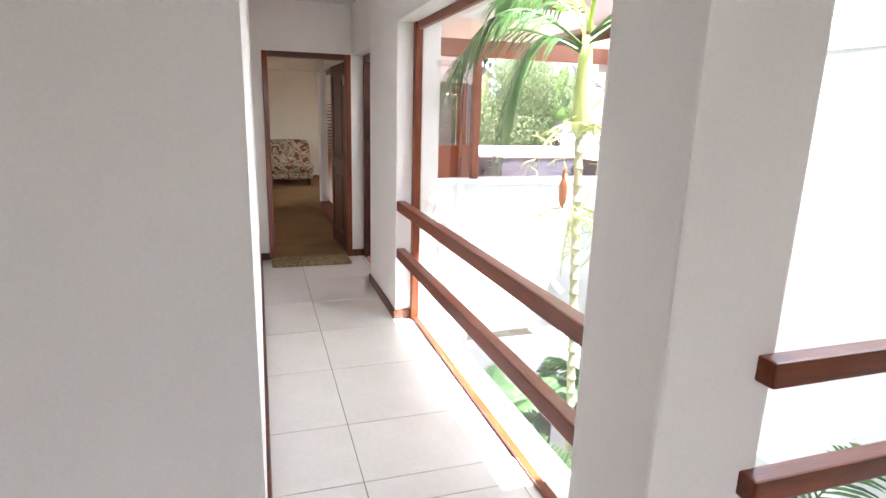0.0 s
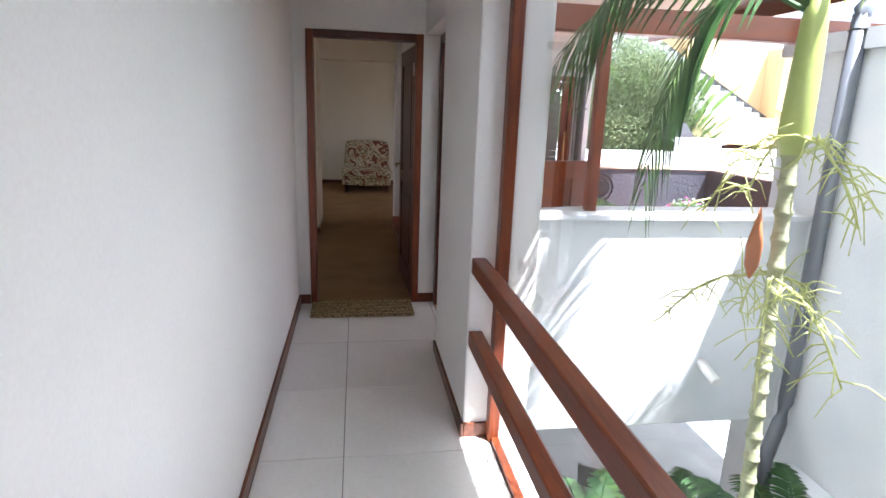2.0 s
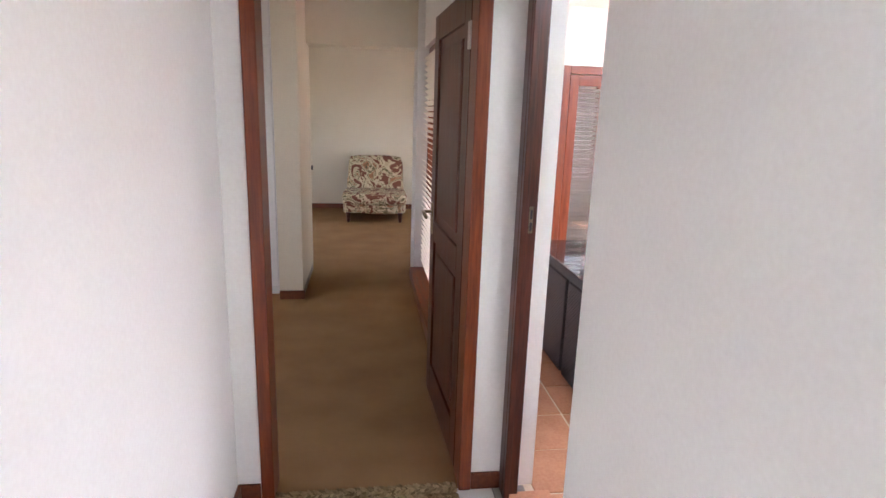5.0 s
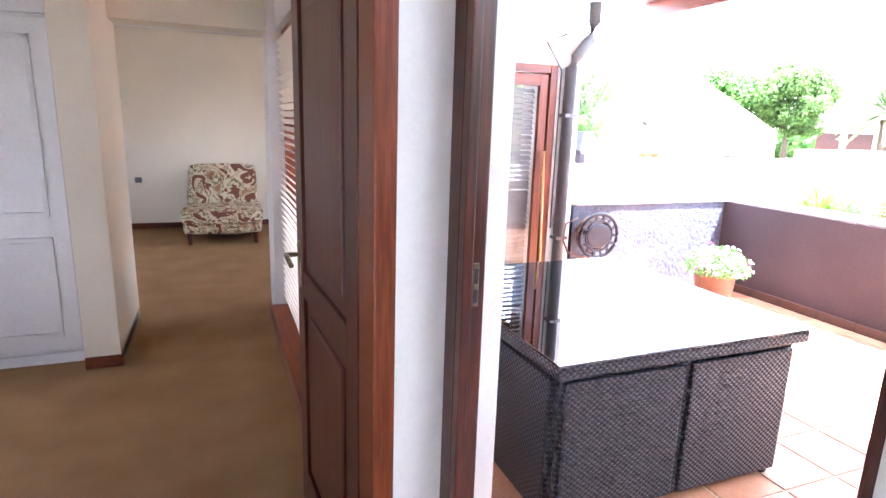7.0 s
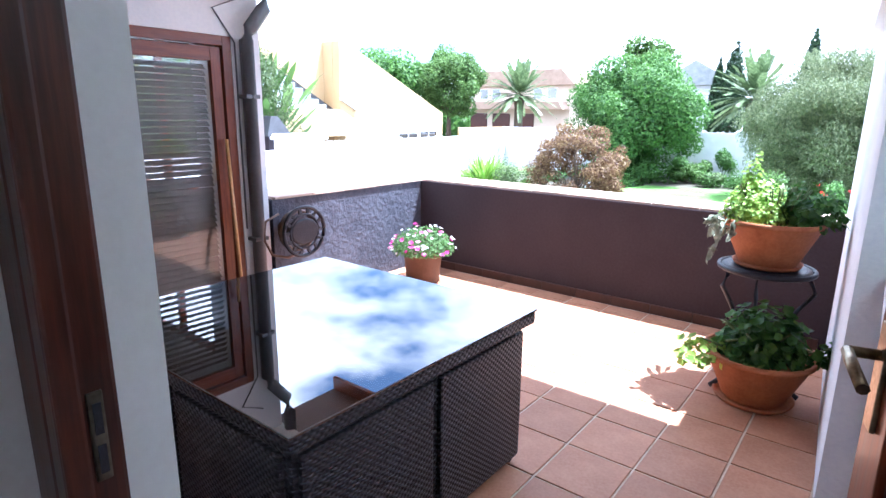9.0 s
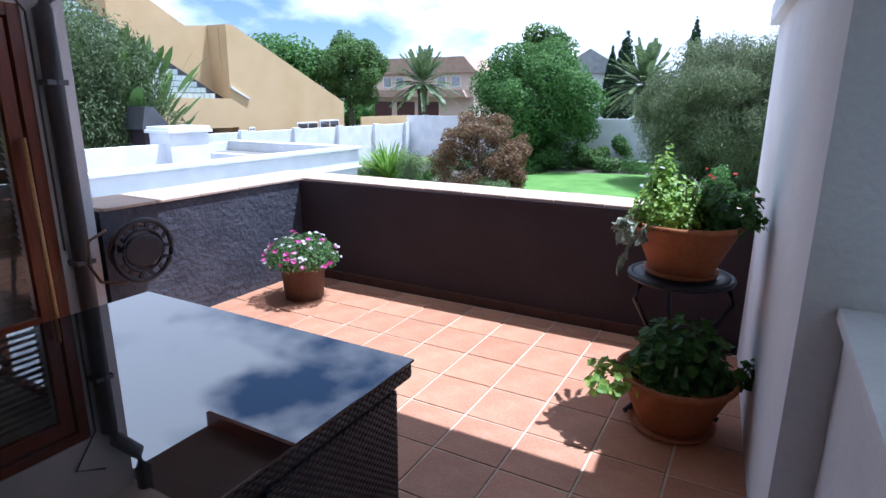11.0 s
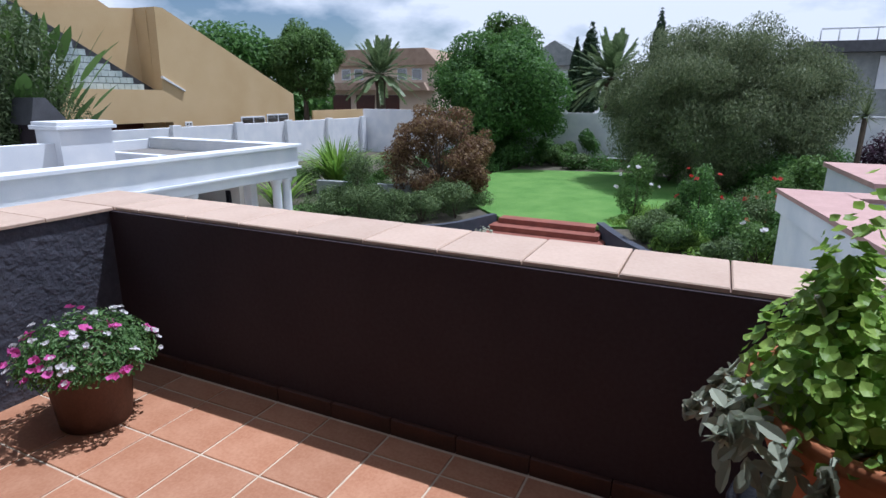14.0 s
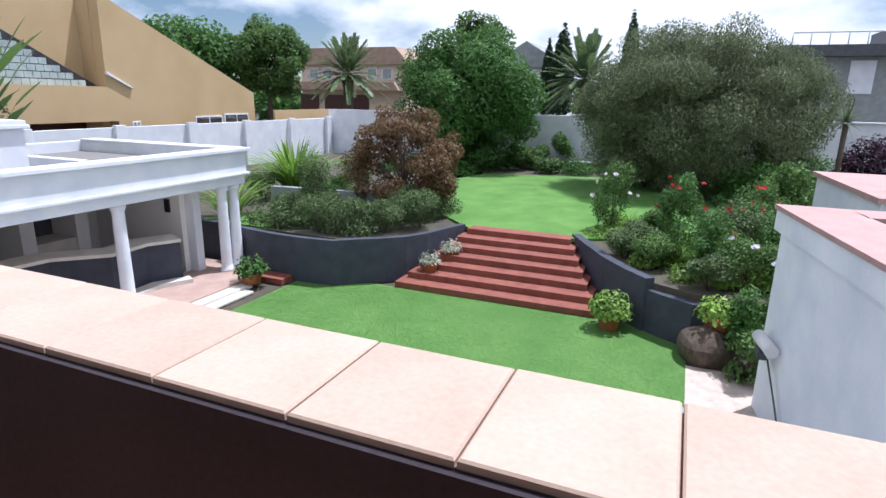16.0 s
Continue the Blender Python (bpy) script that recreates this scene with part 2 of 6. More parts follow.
def thing(name, label, category, group="", m=None):
    ob = new(name)
    ob.empty_display_size = 0.1
    if m is not None:
        ob.matrix_basis = m
    return tagged(ob, label, category, group)


def structure(name, bm, material, label, category):
    return tagged(part(name, bm, material), label, category, kind="structure")


# ---- house structure ----
W, WO = M["plaster"], M["plaster_out"]
CEIL, G, U = 2.56, -2.85, -1.85

# inside floors
structure("floor_corridor", box(-2.6, 1.62, -2.6, 6.05, -0.2, -0.004), M["grout_in"], "grey grout bed under the corridor tiles", "floor")
structure("floor_landing", box(1.62, 4.0, -2.6, 1.1, -0.2, -0.004), M["grout_in"], "grey grout bed under the landing tiles", "floor")
structure("floor_bedroom", box(-1.7, 1.46, 6.05, 9.7, -0.2, 0.006), M["carpet"], "tan short-pile carpet in the bedroom", "floor")
structure("floor_bedroom_back", box(-1.7, 4.0, 9.7, 13.3, -0.2, 0.006), M["carpet"], "tan short-pile carpet in the back of the bedroom", "floor")

# corridor walls
structure("wall_corridor_west", box(0.23, 0.43, 1.59, 6.05, 0, CEIL), W, "white plastered corridor wall", "wall")
structure("wall_landing_north", box(-2.6, 0.23, 1.59, 1.79, 0, CEIL), W, "white plastered wall where the landing meets the corridor", "wall")
structure("wall_landing_west", box(-2.8, -2.6, -2.6, 1.79, 0, CEIL), W, "white plastered landing wall", "wall")
# Unseen wall; the opening is added to let daylight onto the landing.
bm = box(-2.8, 0.3, -2.8, -2.6, 0, CEIL)
bx(bm, 1.1, 4.2, -2.8, -2.6, 0, CEIL)
bx(bm, 0.3, 1.1, -2.8, -2.6, 2.15, CEIL)
structure("wall_landing_south", bm, W, "white plastered landing wall", "wall")
structure("wall_landing_east", box(4.0, 4.2, -2.6, 1.1, 0, CEIL), W, "white plastered landing wall", "wall")
bm = box(1.40, 1.72, 4.05, 5.07, -0.2, CEIL, 0.012)
structure("wall_corridor_stub", bm, W, "white plastered wall between window and terrace door", "wall")
bm = box(1.40, 1.68, 5.07, 6.05, 2.09, CEIL)
bx(bm, 1.384, 1.66, 6.05, 6.2, 0, CEIL)
structure("wall_terrace_door", bm, W, "white plastered wall above the terrace door", "wall")
bm = box(0.23, 0.52, 6.05, 6.2, 0, CEIL)
bx(bm, 0.52, 1.384, 6.05, 6.2, 2.09, CEIL)
structure("wall_corridor_end", bm, W, "white plastered end wall with a doorway", "wall")
structure("pillar_corner", box(1.40, 1.76, 1.09, 1.47, -0.2, CEIL, 0.012), W, "white plastered corner pillar between two openings", "pillar")
bm = box(1.40, 1.72, 1.47, 4.05, 2.15, CEIL)
structure("wall_window_head", bm, W, "white plastered wall above the corridor window", "wall")
structure("wall_landing_head", box(1.72, 4.0, 1.10, 1.30, 2.15, CEIL), W, "white plastered wall above the landing opening", "wall")
structure("ceiling_corridor", box(-2.8, 1.72, -2.8, 6.2, CEIL, CEIL + 0.15), M["ceiling"], "white painted ceiling", "ceiling")
structure("ceiling_landing", box(1.72, 4.2, -2.8, 1.3, CEIL, CEIL + 0.15), M["ceiling"], "white painted ceiling over the landing", "ceiling")

# skirtings
for nm, b in (("west", (0.43, 0.445, 1.59, 6.05, 0, 0.075)), ("stub", (1.385, 1.40, 4.035, 5.07, 0, 0.075)), ("reveal", (1.40, 1.515, 4.035, 4.05, 0, 0.075)),
              ("end_left", (0.43, 0.52, 6.035, 6.05, 0, 0.075)), ("end_right", (1.384, 1.51, 6.035, 6.05, 0, 0.075))):
    structure("baseboard_" + nm, box(*b, 0.004), M["skirt"], "dark red wooden skirting board", "skirting")

# bedroom walls
bm = box(-1.7, 0.23, 6.2, 6.22, 0, CEIL)
structure("wall_bedroom_south", bm, W, "white plastered bedroom wall", "wall")
# Unseen wall; both openings are added to brighten the bedroom.
bm = bm_new()
for ya, yb in ((6.2, 6.95), (7.6, 10.6), (11.3, 13.45)):
    bx(bm, -1.85, -1.7, ya, yb, 0, CEIL)
for ya, yb in ((6.95, 7.6), (10.6, 11.3)):
    bx(bm, -1.85, -1.7, ya, yb, 0, 0.85)
    bx(bm, -1.85, -1.7, ya, yb, 2.2, CEIL)
structure("wall_bedroom_west", bm, W, "white plastered bedroom wall", "wall")
structure("wall_bedroom_north", box(-1.7, 4.2, 13.3, 13.45, 0, CEIL), M["cream"], "cream plastered bedroom back wall", "wall")
bm = box(4.0, 4.12, 9.6, 13.3, G, 0.75)
bx(bm, 4.0, 4.12, 9.6, 13.3, 2.1, CEIL)
bx(bm, 4.0, 4.12, 9.6, 10.2, 0.75, 2.1)
bx(bm, 4.0, 4.12, 11.6, 13.3, 0.75, 2.1)
structure("wall_bedroom_east", bm, W, "white plastered bedroom wall with a window", "wall")
be = thing("window_bedroom", "red-brown wooden bedroom window", "window")
be["kind"] = "structure"
for y0, y1 in ((10.2, 10.26), (10.87, 10.93), (11.54, 11.6)):
    part("stile", box(4.03, 4.09, y0, y1, 0.75, 2.1, 0.005), M["wood_z"], be)
for z0, z1 in ((0.75, 0.81), (2.04, 2.1)):
    part("rail", box(4.035, 4.085, 10.26, 11.54, z0, z1, 0.005), M["wood_y"], be)
pn = part("pane", box(4.057, 4.062, 10.26, 11.54, 0.81, 2.04), M["glass"], be)
pn.visible_shadow = False
structure("pier_bedroom", box(0.23, 0.42, 8.62, 9.56, 0, CEIL), M["cream"], "cream plastered wall pier beside the cupboard", "wall")
structure("lintel_bedroom", box(0.42, 1.46, 9.30, 9.56, 2.12, CEIL), M["cream"], "cream plastered lintel over the bedroom opening", "wall")
structure("wall_bedroom_mid", box(-1.7, 0.23, 9.40, 9.56, 0, CEIL), W, "white plastered wall behind the cupboards", "wall")
bm = box(1.46, 1.66, 6.2, 6.95, 0, CEIL)
bx(bm, 1.46, 1.66, 6.95, 9.25, 2.12, CEIL)
bx(bm, 1.40, 1.70, 9.25, 9.65, 0, CEIL)
structure("wall_terrace_west", bm, W, "white plastered wall with a shuttered opening to the terrace", "wall")
structure("ceiling_bedroom", box(-1.85, 4.12, 6.2, 13.45, CEIL, CEIL + 0.15), M["ceiling"], "white painted bedroom ceiling", "ceiling")
bm = box(1.70, 2.79, 9.35, 9.6, -0.2, CEIL)
bx(bm, 2.79, 3.86, 9.35, 9.6, 2.04, CEIL)
bx(bm, 3.86, 4.10, 9.35, 9.6, -0.2, CEIL)
structure("wall_terrace_north", bm, WO, "white plastered house wall around the glass door", "wall")
for nm, b in (("pier", (0.405, 0.42, 8.62, 9.56, 0.006, 0.08)), ("pier_front", (0.23, 0.435, 8.605, 8.62, 0.006, 0.08)), ("back", (-1.7, 4.0, 13.285, 13.30, 0.006, 0.08))):
    structure("baseboard_" + nm, box(*b, 0.004), M["skirt"], "dark red wooden skirting board", "skirting")

# terrace
T = -0.10
structure("floor_terrace", box(1.62, 6.4, 5.2, 9.9, -0.6, T - 0.006), M["grout_out"], "pale sandy grout bed under the terrace tiles", "floor")
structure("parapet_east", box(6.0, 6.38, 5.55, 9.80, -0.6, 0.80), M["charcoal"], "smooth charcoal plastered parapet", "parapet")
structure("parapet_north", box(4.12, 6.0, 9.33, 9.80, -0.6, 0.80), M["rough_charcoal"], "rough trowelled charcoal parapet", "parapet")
structure("parapet_south", box(1.72, 3.95, 5.0, 5.30, -0.6, 0.90, 0.01), WO, "white plastered parapet over the courtyard", "parapet")
structure("wall_wing", prism([(3.95, 1.1), (6.40, 1.1), (6.40, 5.585), (3.95, 5.42)], "z", G, 2.0), WO, "white plastered wing of the house", "wall")
structure("cornice_wing", prism([(3.90, 1.05), (6.45, 1.05), (6.45, 5.64), (3.90, 5.48)], "z", 2.0, 2.12), WO, "white moulded cornice on the wing", "cornice")

# roof over the terrace's house side
# South end is stretched to y 4.7 to block sun at the door.
structure("roof_terrace", box(1.2, 5.05, 4.7, 9.75, 2.72, 2.86), M["soffit_wood"], "dark boarded soffit and roof over the terrace", "roof")
structure("fascia_roof", box(5.05, 5.09, 4.7, 9.75, 2.58, 2.86, 0.004), M["wood_y"], "red-brown wooden fascia board", "fascia")
# Unseen slab, added so its eave narrows the sun strip in the corridor.
structure("roof_corridor", box(-2.85, 2.21, -2.85, 4.7, 2.75, 2.9), M["ceiling"], "unseen roof slab whose eave limits the sun reaching the corridor", "roof")

# ground
bm = bm_new()
bmesh.ops.create_grid(bm, x_segments=2, y_segments=2, size=1200)
for v in bm.verts:
    v.co.z = G - 0.02
structure("ground", bm, M["earth"], "flat suburban ground reaching the horizon", "ground")
structure("lawn_lower", box(13.4, 16.35, 6.15, 14.75, G - 0.1, G), M["grass"], "bright green mown lower lawn", "lawn")
structure("lawn_upper", prism([(18.9, 8.9), (18.9, 11.6), (20.5, 13.2), (26, 15.6), (29.5, 14.8), (31, 9), (27.5, 6), (22.5, 4.8), (20, 6.5)], "z", U - 0.1, U), M["grass"], "bright green mown upper lawn", "lawn")
structure("bed_left", prism([(16.4, 13.3), (16.75, 12.85), (17.4, 12.35), (18.9, 11.8), (20.5, 13.2), (26, 15.6), (33.9, 17), (33.9, 25.8), (16.4, 25.8)], "z", G, U - 0.03), M["earth"], "raised bed of dark earth and planting", "planting bed")
structure("lawn_strip", prism([(16.45, 16.3), (17.6, 15.7), (19.0, 15.9), (21.5, 16.4), (21.5, 17.4), (18.6, 17.2), (16.5, 18.4)], "z", U - 0.03, U + 0.01), M["grass"], "narrow strip of bright mown grass in the raised bed", "lawn")
structure("bed_right", prism([(18.9, 8.7), (17.2, 7.65), (16.25, 6.9), (15.85, 6.1), (16.05, -8), (33.9, -8), (33.9, 16.9), (29.5, 14.8), (31, 9), (27.5, 6), (22.5, 4.8), (20, 6.5)], "z", G, U - 0.05), M["earth"], "raised planting bed of dark earth", "planting bed")
structure("wall_garden_north", box(9.0, 34.3, 26.0, 26.25, G, 0.15), WO, "white garden boundary wall", "wall")
structure("wall_garden_east", box(34.3, 34.55, -8, 26.25, G, 0.65), WO, "white garden boundary wall", "wall")
for i in range(7):
    x0 = 16.35 + i * 0.40
    k = i / 6
    structure("step_%d" % (i + 1), box(x0, 19.2, 7.84 + 1.06 * k, 12.44 - 0.87 * k, G, G + 0.143 * (i + 1), 0.01), M["brick_red"], "red brick garden step", "step")


# ---- corridor things ----
# window frame with sill, and one pane
win = thing("window_corridor", "red-brown wooden window frame down to the floor", "window")
win["kind"] = "structure"
part("jamb", box(1.515, 1.568, 3.985, 4.05, 0.0, 2.15, 0.006), M["wood_z"], win)
part("jamb", box(1.528, 1.568, 1.47, 1.51, 0.0, 2.15, 0.006), M["wood_z"], win)
part("head", box(1.528, 1.568, 1.51, 3.985, 2.10, 2.15, 0.006), M["wood_y"], win)
part("sill", box(1.528, 1.568, 1.51, 3.985, -0.01, 0.025, 0.006), M["wood_y"], win)
pane = part("pane", box(1.545, 1.550, 1.51, 3.985, 0.025, 2.10), M["glass"], win)
pane.visible_shadow = False
structure("trim_window_outer", box(1.568, 1.72, 1.47, 4.05, -0.2, 0.010), WO, "white plastered outer window sill", "sill")

for nm, z in (("upper", 0.913), ("lower", 0.557)):
    tagged(part("hand_rail", box(1.405, 1.47, 1.46, 4.046, z - 0.075, z, 0.008), M["wood_y"]), "square varnished red-brown wooden guard rail across the window", "rail", "guard rails")
for z in (0.95, 0.60):
    tagged(part("hand_rail", box(1.70, 4.0, 1.03, 1.095, z - 0.075, z, 0.008), M["wood_x"]), "square varnished red-brown wooden guard rail across the landing opening", "rail", "landing guard rails")
lw = thing("window_landing", "red-brown wooden frame of the landing opening", "window")
lw["kind"] = "structure"
part("sill", box(1.72, 4.0, 1.14, 1.21, -0.01, 0.035, 0.006), M["wood_x"], lw)
part("head", box(1.72, 4.0, 1.14, 1.21, 2.08, 2.15, 0.006), M["wood_x"], lw)

# end doorway frame and its open leaf
fr = thing("door_frame_bedroom", "dark red wooden door frame of the bedroom", "door frame")
fr["kind"] = "structure"
part("jamb", box(0.524, 0.575, 6.03, 6.17, 0.0, 2.09, 0.006), M["wood_z"], fr)
part("jamb", box(1.332, 1.384, 6.03, 6.17, 0.0, 2.09, 0.006), M["wood_z"], fr)
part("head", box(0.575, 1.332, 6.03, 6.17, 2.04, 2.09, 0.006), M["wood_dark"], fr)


def panel_leaf(name, label, width, z0, z1, mat, panels, thick=0.042):
    """A framed and panelled door leaf along +y from its hinge at the origin, lying in x from -thick to 0."""
    leaf = thing(name, label, "door")
    st = 0.11
    part("stile", box(-thick, 0, 0, st, z0, z1, 0.004), mat, leaf)
    part("stile", box(-thick, 0, width - st, width, z0, z1, 0.004), mat, leaf)
    zs = [z0] + [a for a in panels] + [z1]
    n = len(zs) - 1
    for i in range(n + 1):
        a = zs[i] - (0.05 if 0 < i < n else 0) - (0.12 if i == n else 0)
        b = zs[i] + (0.05 if 0 < i < n else 0) + (0.18 if i == 0 else 0)
        part("rail", box(-thick, 0, st, width - st, a, b, 0.004), mat, leaf)
    for i in range(n):
        a = zs[i] + (0.18 if i == 0 else 0.05)
        b = zs[i + 1] - (0.12 if i == n - 1 else 0.05)
        bm = box(-thick * 0.7, -thick * 0.3, st, width - st, a, b)
        bx(bm, -thick * 0.95, -thick * 0.05, st + 0.05, width - st - 0.05, a + 0.05, b - 0.05, 0.012)
        part("panel", bm, mat, leaf)
    return leaf


def lever(parent, x, y, z, side, reach, mat):
    """A lever handle on a long plate; side: the way it stands off in x; reach: the way it points in y."""
    bm = box(x - 0.004, x + 0.004, y - 0.02, y + 0.02, z - 0.12, z + 0.05, 0.003)
    h = part("door_handle", bm, mat, parent, "worn brass lever handle on a long plate")
    bm = tube([(x, y, z), (x + side * 0.045, y, z)], 0.009)
    tube([(x + side * 0.045, y, z), (x + side * 0.05, y + reach * 0.05, z), (x + side * 0.048, y + reach * 0.115, z - 0.012)], 0.009, bm=bm)
    part("lever", bm, mat, h)
    return h


M["tarnished_handle"] = surface("worn dark brass", (0.16, 0.12, 0.07), (0.34, 0.27, 0.17), 0.35, 20, 100, 0.1, metal=1.0)
leaf = panel_leaf("door_bedroom", "open dark red-brown panelled wooden bedroom door", 0.80, 0.012, 2.03, M["wood_dark"], [0.95])
lever(leaf, -0.046, 0.74, 1.05, -1, -1, M["tarnished_handle"])
leaf.matrix_basis = pose(1.375, 6.19, 0, 0, 0, 3)
part("hinge", box(-0.05, 0.0, -0.012, 0.02, 1.80, 1.90, 0.003), M["metal"], leaf, "small brass butt hinge")

# terrace doorway frame with a lock plate, and the half-height leaf outside
tf = thing("door_frame_terrace", "worn dark red wooden frame of the terrace door", "door frame")
tf["kind"] = "structure"
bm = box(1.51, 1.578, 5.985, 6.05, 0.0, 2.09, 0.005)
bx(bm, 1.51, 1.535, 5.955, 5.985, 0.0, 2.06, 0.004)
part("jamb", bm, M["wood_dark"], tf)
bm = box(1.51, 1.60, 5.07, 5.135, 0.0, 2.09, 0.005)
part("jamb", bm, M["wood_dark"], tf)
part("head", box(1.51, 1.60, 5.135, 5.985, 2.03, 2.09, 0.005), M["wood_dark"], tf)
M["tarnished"] = surface("tarnished brass", (0.10, 0.085, 0.06), (0.22, 0.19, 0.14), 0.4, 20, 100, 0.1, metal=1.0)
bm = box(1.546, 1.562, 5.981, 5.986, 1.13, 1.232, 0.002)
sp = part("strike_plate", bm, M["tarnished"], tf, "scuffed steel strike plate")
part("slot", box(1.550, 1.558, 5.979, 5.9815, 1.185, 1.22), M["iron"], sp)
part("slot", box(1.550, 1.558, 5.979, 5.9815, 1.14, 1.172), M["iron"], sp)
structure("sill_terrace_door", box(1.515, 1.72, 5.07, 6.0, -0.2, 0.004, 0.003), M["terracotta_tile"], "terracotta tiled door sill", "sill")

half = panel_leaf("door_terrace", "open half-height reddish wooden stable door", 0.84, 0.0, 1.25, M["wood_z"], [])
lever(half, -0.046, 0.79, 1.17, -1, -1, M["tarnished_handle"])
part("lock_plate", box(-0.03, -0.012, 0.838, 0.843, 0.90, 1.20, 0.002), M["metal"], half, "worn steel lock face plate")
half.matrix_basis = pose(1.63, 5.10, 0.0, 0, 0, -75.5)

# woven door mat
verts, faces = [], []
nx, ny = 66, 22
for i in range(nx):
    for j in range(ny):
        cx, cy = -0.392 + 0.784 * (i + 0.5) / nx, -0.185 + 0.37 * (j + 0.5) / ny
        a = radians(38 if (j // 2) % 2 else -38) + random.uniform(-0.25, 0.25)
        L, w, hgt = 0.0115, 0.0052, 0.018 + random.uniform(-0.004, 0.004)
        b = len(verts)
        for s, q, zz in ((-1, -1, 0.006), (1, -1, 0.006), (1, 1, 0.006), (-1, 1, 0.006), (-0.7, 0, hgt), (0.7, 0, hgt)):
            verts.append((cx + s * L * math.cos(a) - q * w * math.sin(a), cy + s * L * math.sin(a) + q * w * math.cos(a), zz))
        faces += [(b, b + 1, b + 5, b + 4), (b + 2, b + 3, b + 4, b + 5), (b, b + 4, b + 3), (b + 1, b + 2, b + 5)]
M["sisal"] = leafy("braided straw fibre", (0.14, 0.095, 0.045), (0.42, 0.31, 0.17), 0.85, 0.0)
mat_ = thing("door_mat", "thick braided straw door mat on the tiles before the doorway", "mat")
part("backing", box(-0.385, 0.385, -0.18, 0.18, 0.0, 0.010, 0.003), M["sisal"], mat_)
arrays("weave", verts, faces, M["sisal"], mat_)
mat_.matrix_basis = pose(0.931, 5.885, 0.001, 0, 0, 0.6)

# ---- bedroom things ----
# floral armchair without sides, on short dark legs
m, n, l, p = nodes_of("floral upholstery")
co = n.new("ShaderNodeTexCoord")
v1 = n.new("ShaderNodeTexNoise")
v1.inputs["Scale"].default_value, v1.inputs["Detail"].default_value, v1.inputs["Distortion"].default_value = 3.8, 3, 2.6
l.new(co.outputs["Object"], v1.inputs["Vector"])
r1 = n.new("ShaderNodeValToRGB")
r1.color_ramp.interpolation = "CONSTANT"
els = r1.color_ramp.elements
els[0].position, els[0].color = 0.0, (0.17, 0.06, 0.035, 1)
els[1].position, els[1].color = 0.43, (0.50, 0.40, 0.25, 1)
for pos, c in ((0.46, (0.58, 0.49, 0.33, 1)), (0.53, (0.16, 0.13, 0.06, 1)), (0.575, (0.52, 0.43, 0.29, 1)), (0.62, (0.33, 0.16, 0.08, 1)), (0.70, (0.10, 0.09, 0.045, 1))):
    e = els.new(pos)
    e.color = c
l.new(v1.outputs["Fac"], r1.inputs["Fac"])
l.new(r1.outputs["Color"], p.inputs["Base Color"])
p.inputs["Roughness"].default_value = 0.9
M["floral"] = m


def cushion(x0, x1, y0, y1, z0, z1, puff=0.04, bevel=0.06):
    bm = box(x0, x1, y0, y1, z0, z1)
    bmesh.ops.subdivide_edges(bm, edges=bm.edges[:], cuts=5, use_grid_fill=True)
    c = Vector(((x0 + x1) / 2, (y0 + y1) / 2, (z0 + z1) / 2))
    hx, hy, hz = (x1 - x0) / 2, (y1 - y0) / 2, (z1 - z0) / 2
    for v in bm.verts:
        u = Vector(((v.co.x - c.x) / hx, (v.co.y - c.y) / hy, (v.co.z - c.z) / hz))
        s = 1 - 0.035 * sum(1 for q in u if abs(q) > 0.9) ** 1.2
        k = puff * noise.noise(v.co * 3.0)
        v.co = c + Vector((u.x * hx * s + k * 0.3, u.y * hy * s + k * 0.3, u.z * hz * s + (0.02 * (1 - u.x * u.x) * (1 - u.y * u.y) if u.z > 0.9 else 0) + k * 0.3))
    for f in bm.faces:
        f.smooth = True
    return bm


ch = thing("armchair", "low armless chair in worn floral cream and brown fabric", "chair")
part("seat_base", cushion(-0.47, 0.47, -0.62, 0.40, 0.12, 0.28), M["floral"], ch)
part("seat_cushion", cushion(-0.48, 0.48, -0.66, 0.22, 0.25, 0.41), M["floral"], ch)
bm = cushion(-0.47, 0.47, -0.10, 0.10, -0.02, 0.58)
for v in bm.verts:
    v.co.x *= 1 - 0.16 * max(0, v.co.z) - 0.10 * max(0, v.co.z - 0.45)
bk = part("backrest", bm, M["floral"], ch)
bk.matrix_basis = pose(0, 0.26, 0.33, -24, 0, 0)
for sx in (-1, 1):
    for sy in (-0.55, 0.34):
        part("leg", lathe([(0.018, 0), (0.024, 0.02), (0.03, 0.10), (0.034, 0.14)], 12, at=(sx * 0.37, sy, 0)), M["wood_dark"], ch)
ch.matrix_basis = pose(1.08, 12.62, 0.006, 0, 0, -2)

tagged(part("wall_socket", box(0.02, 0.10, 13.288, 13.30, 0.62, 0.69, 0.003), M["iron"]), "small dark wall socket on the cream bedroom wall", "socket")

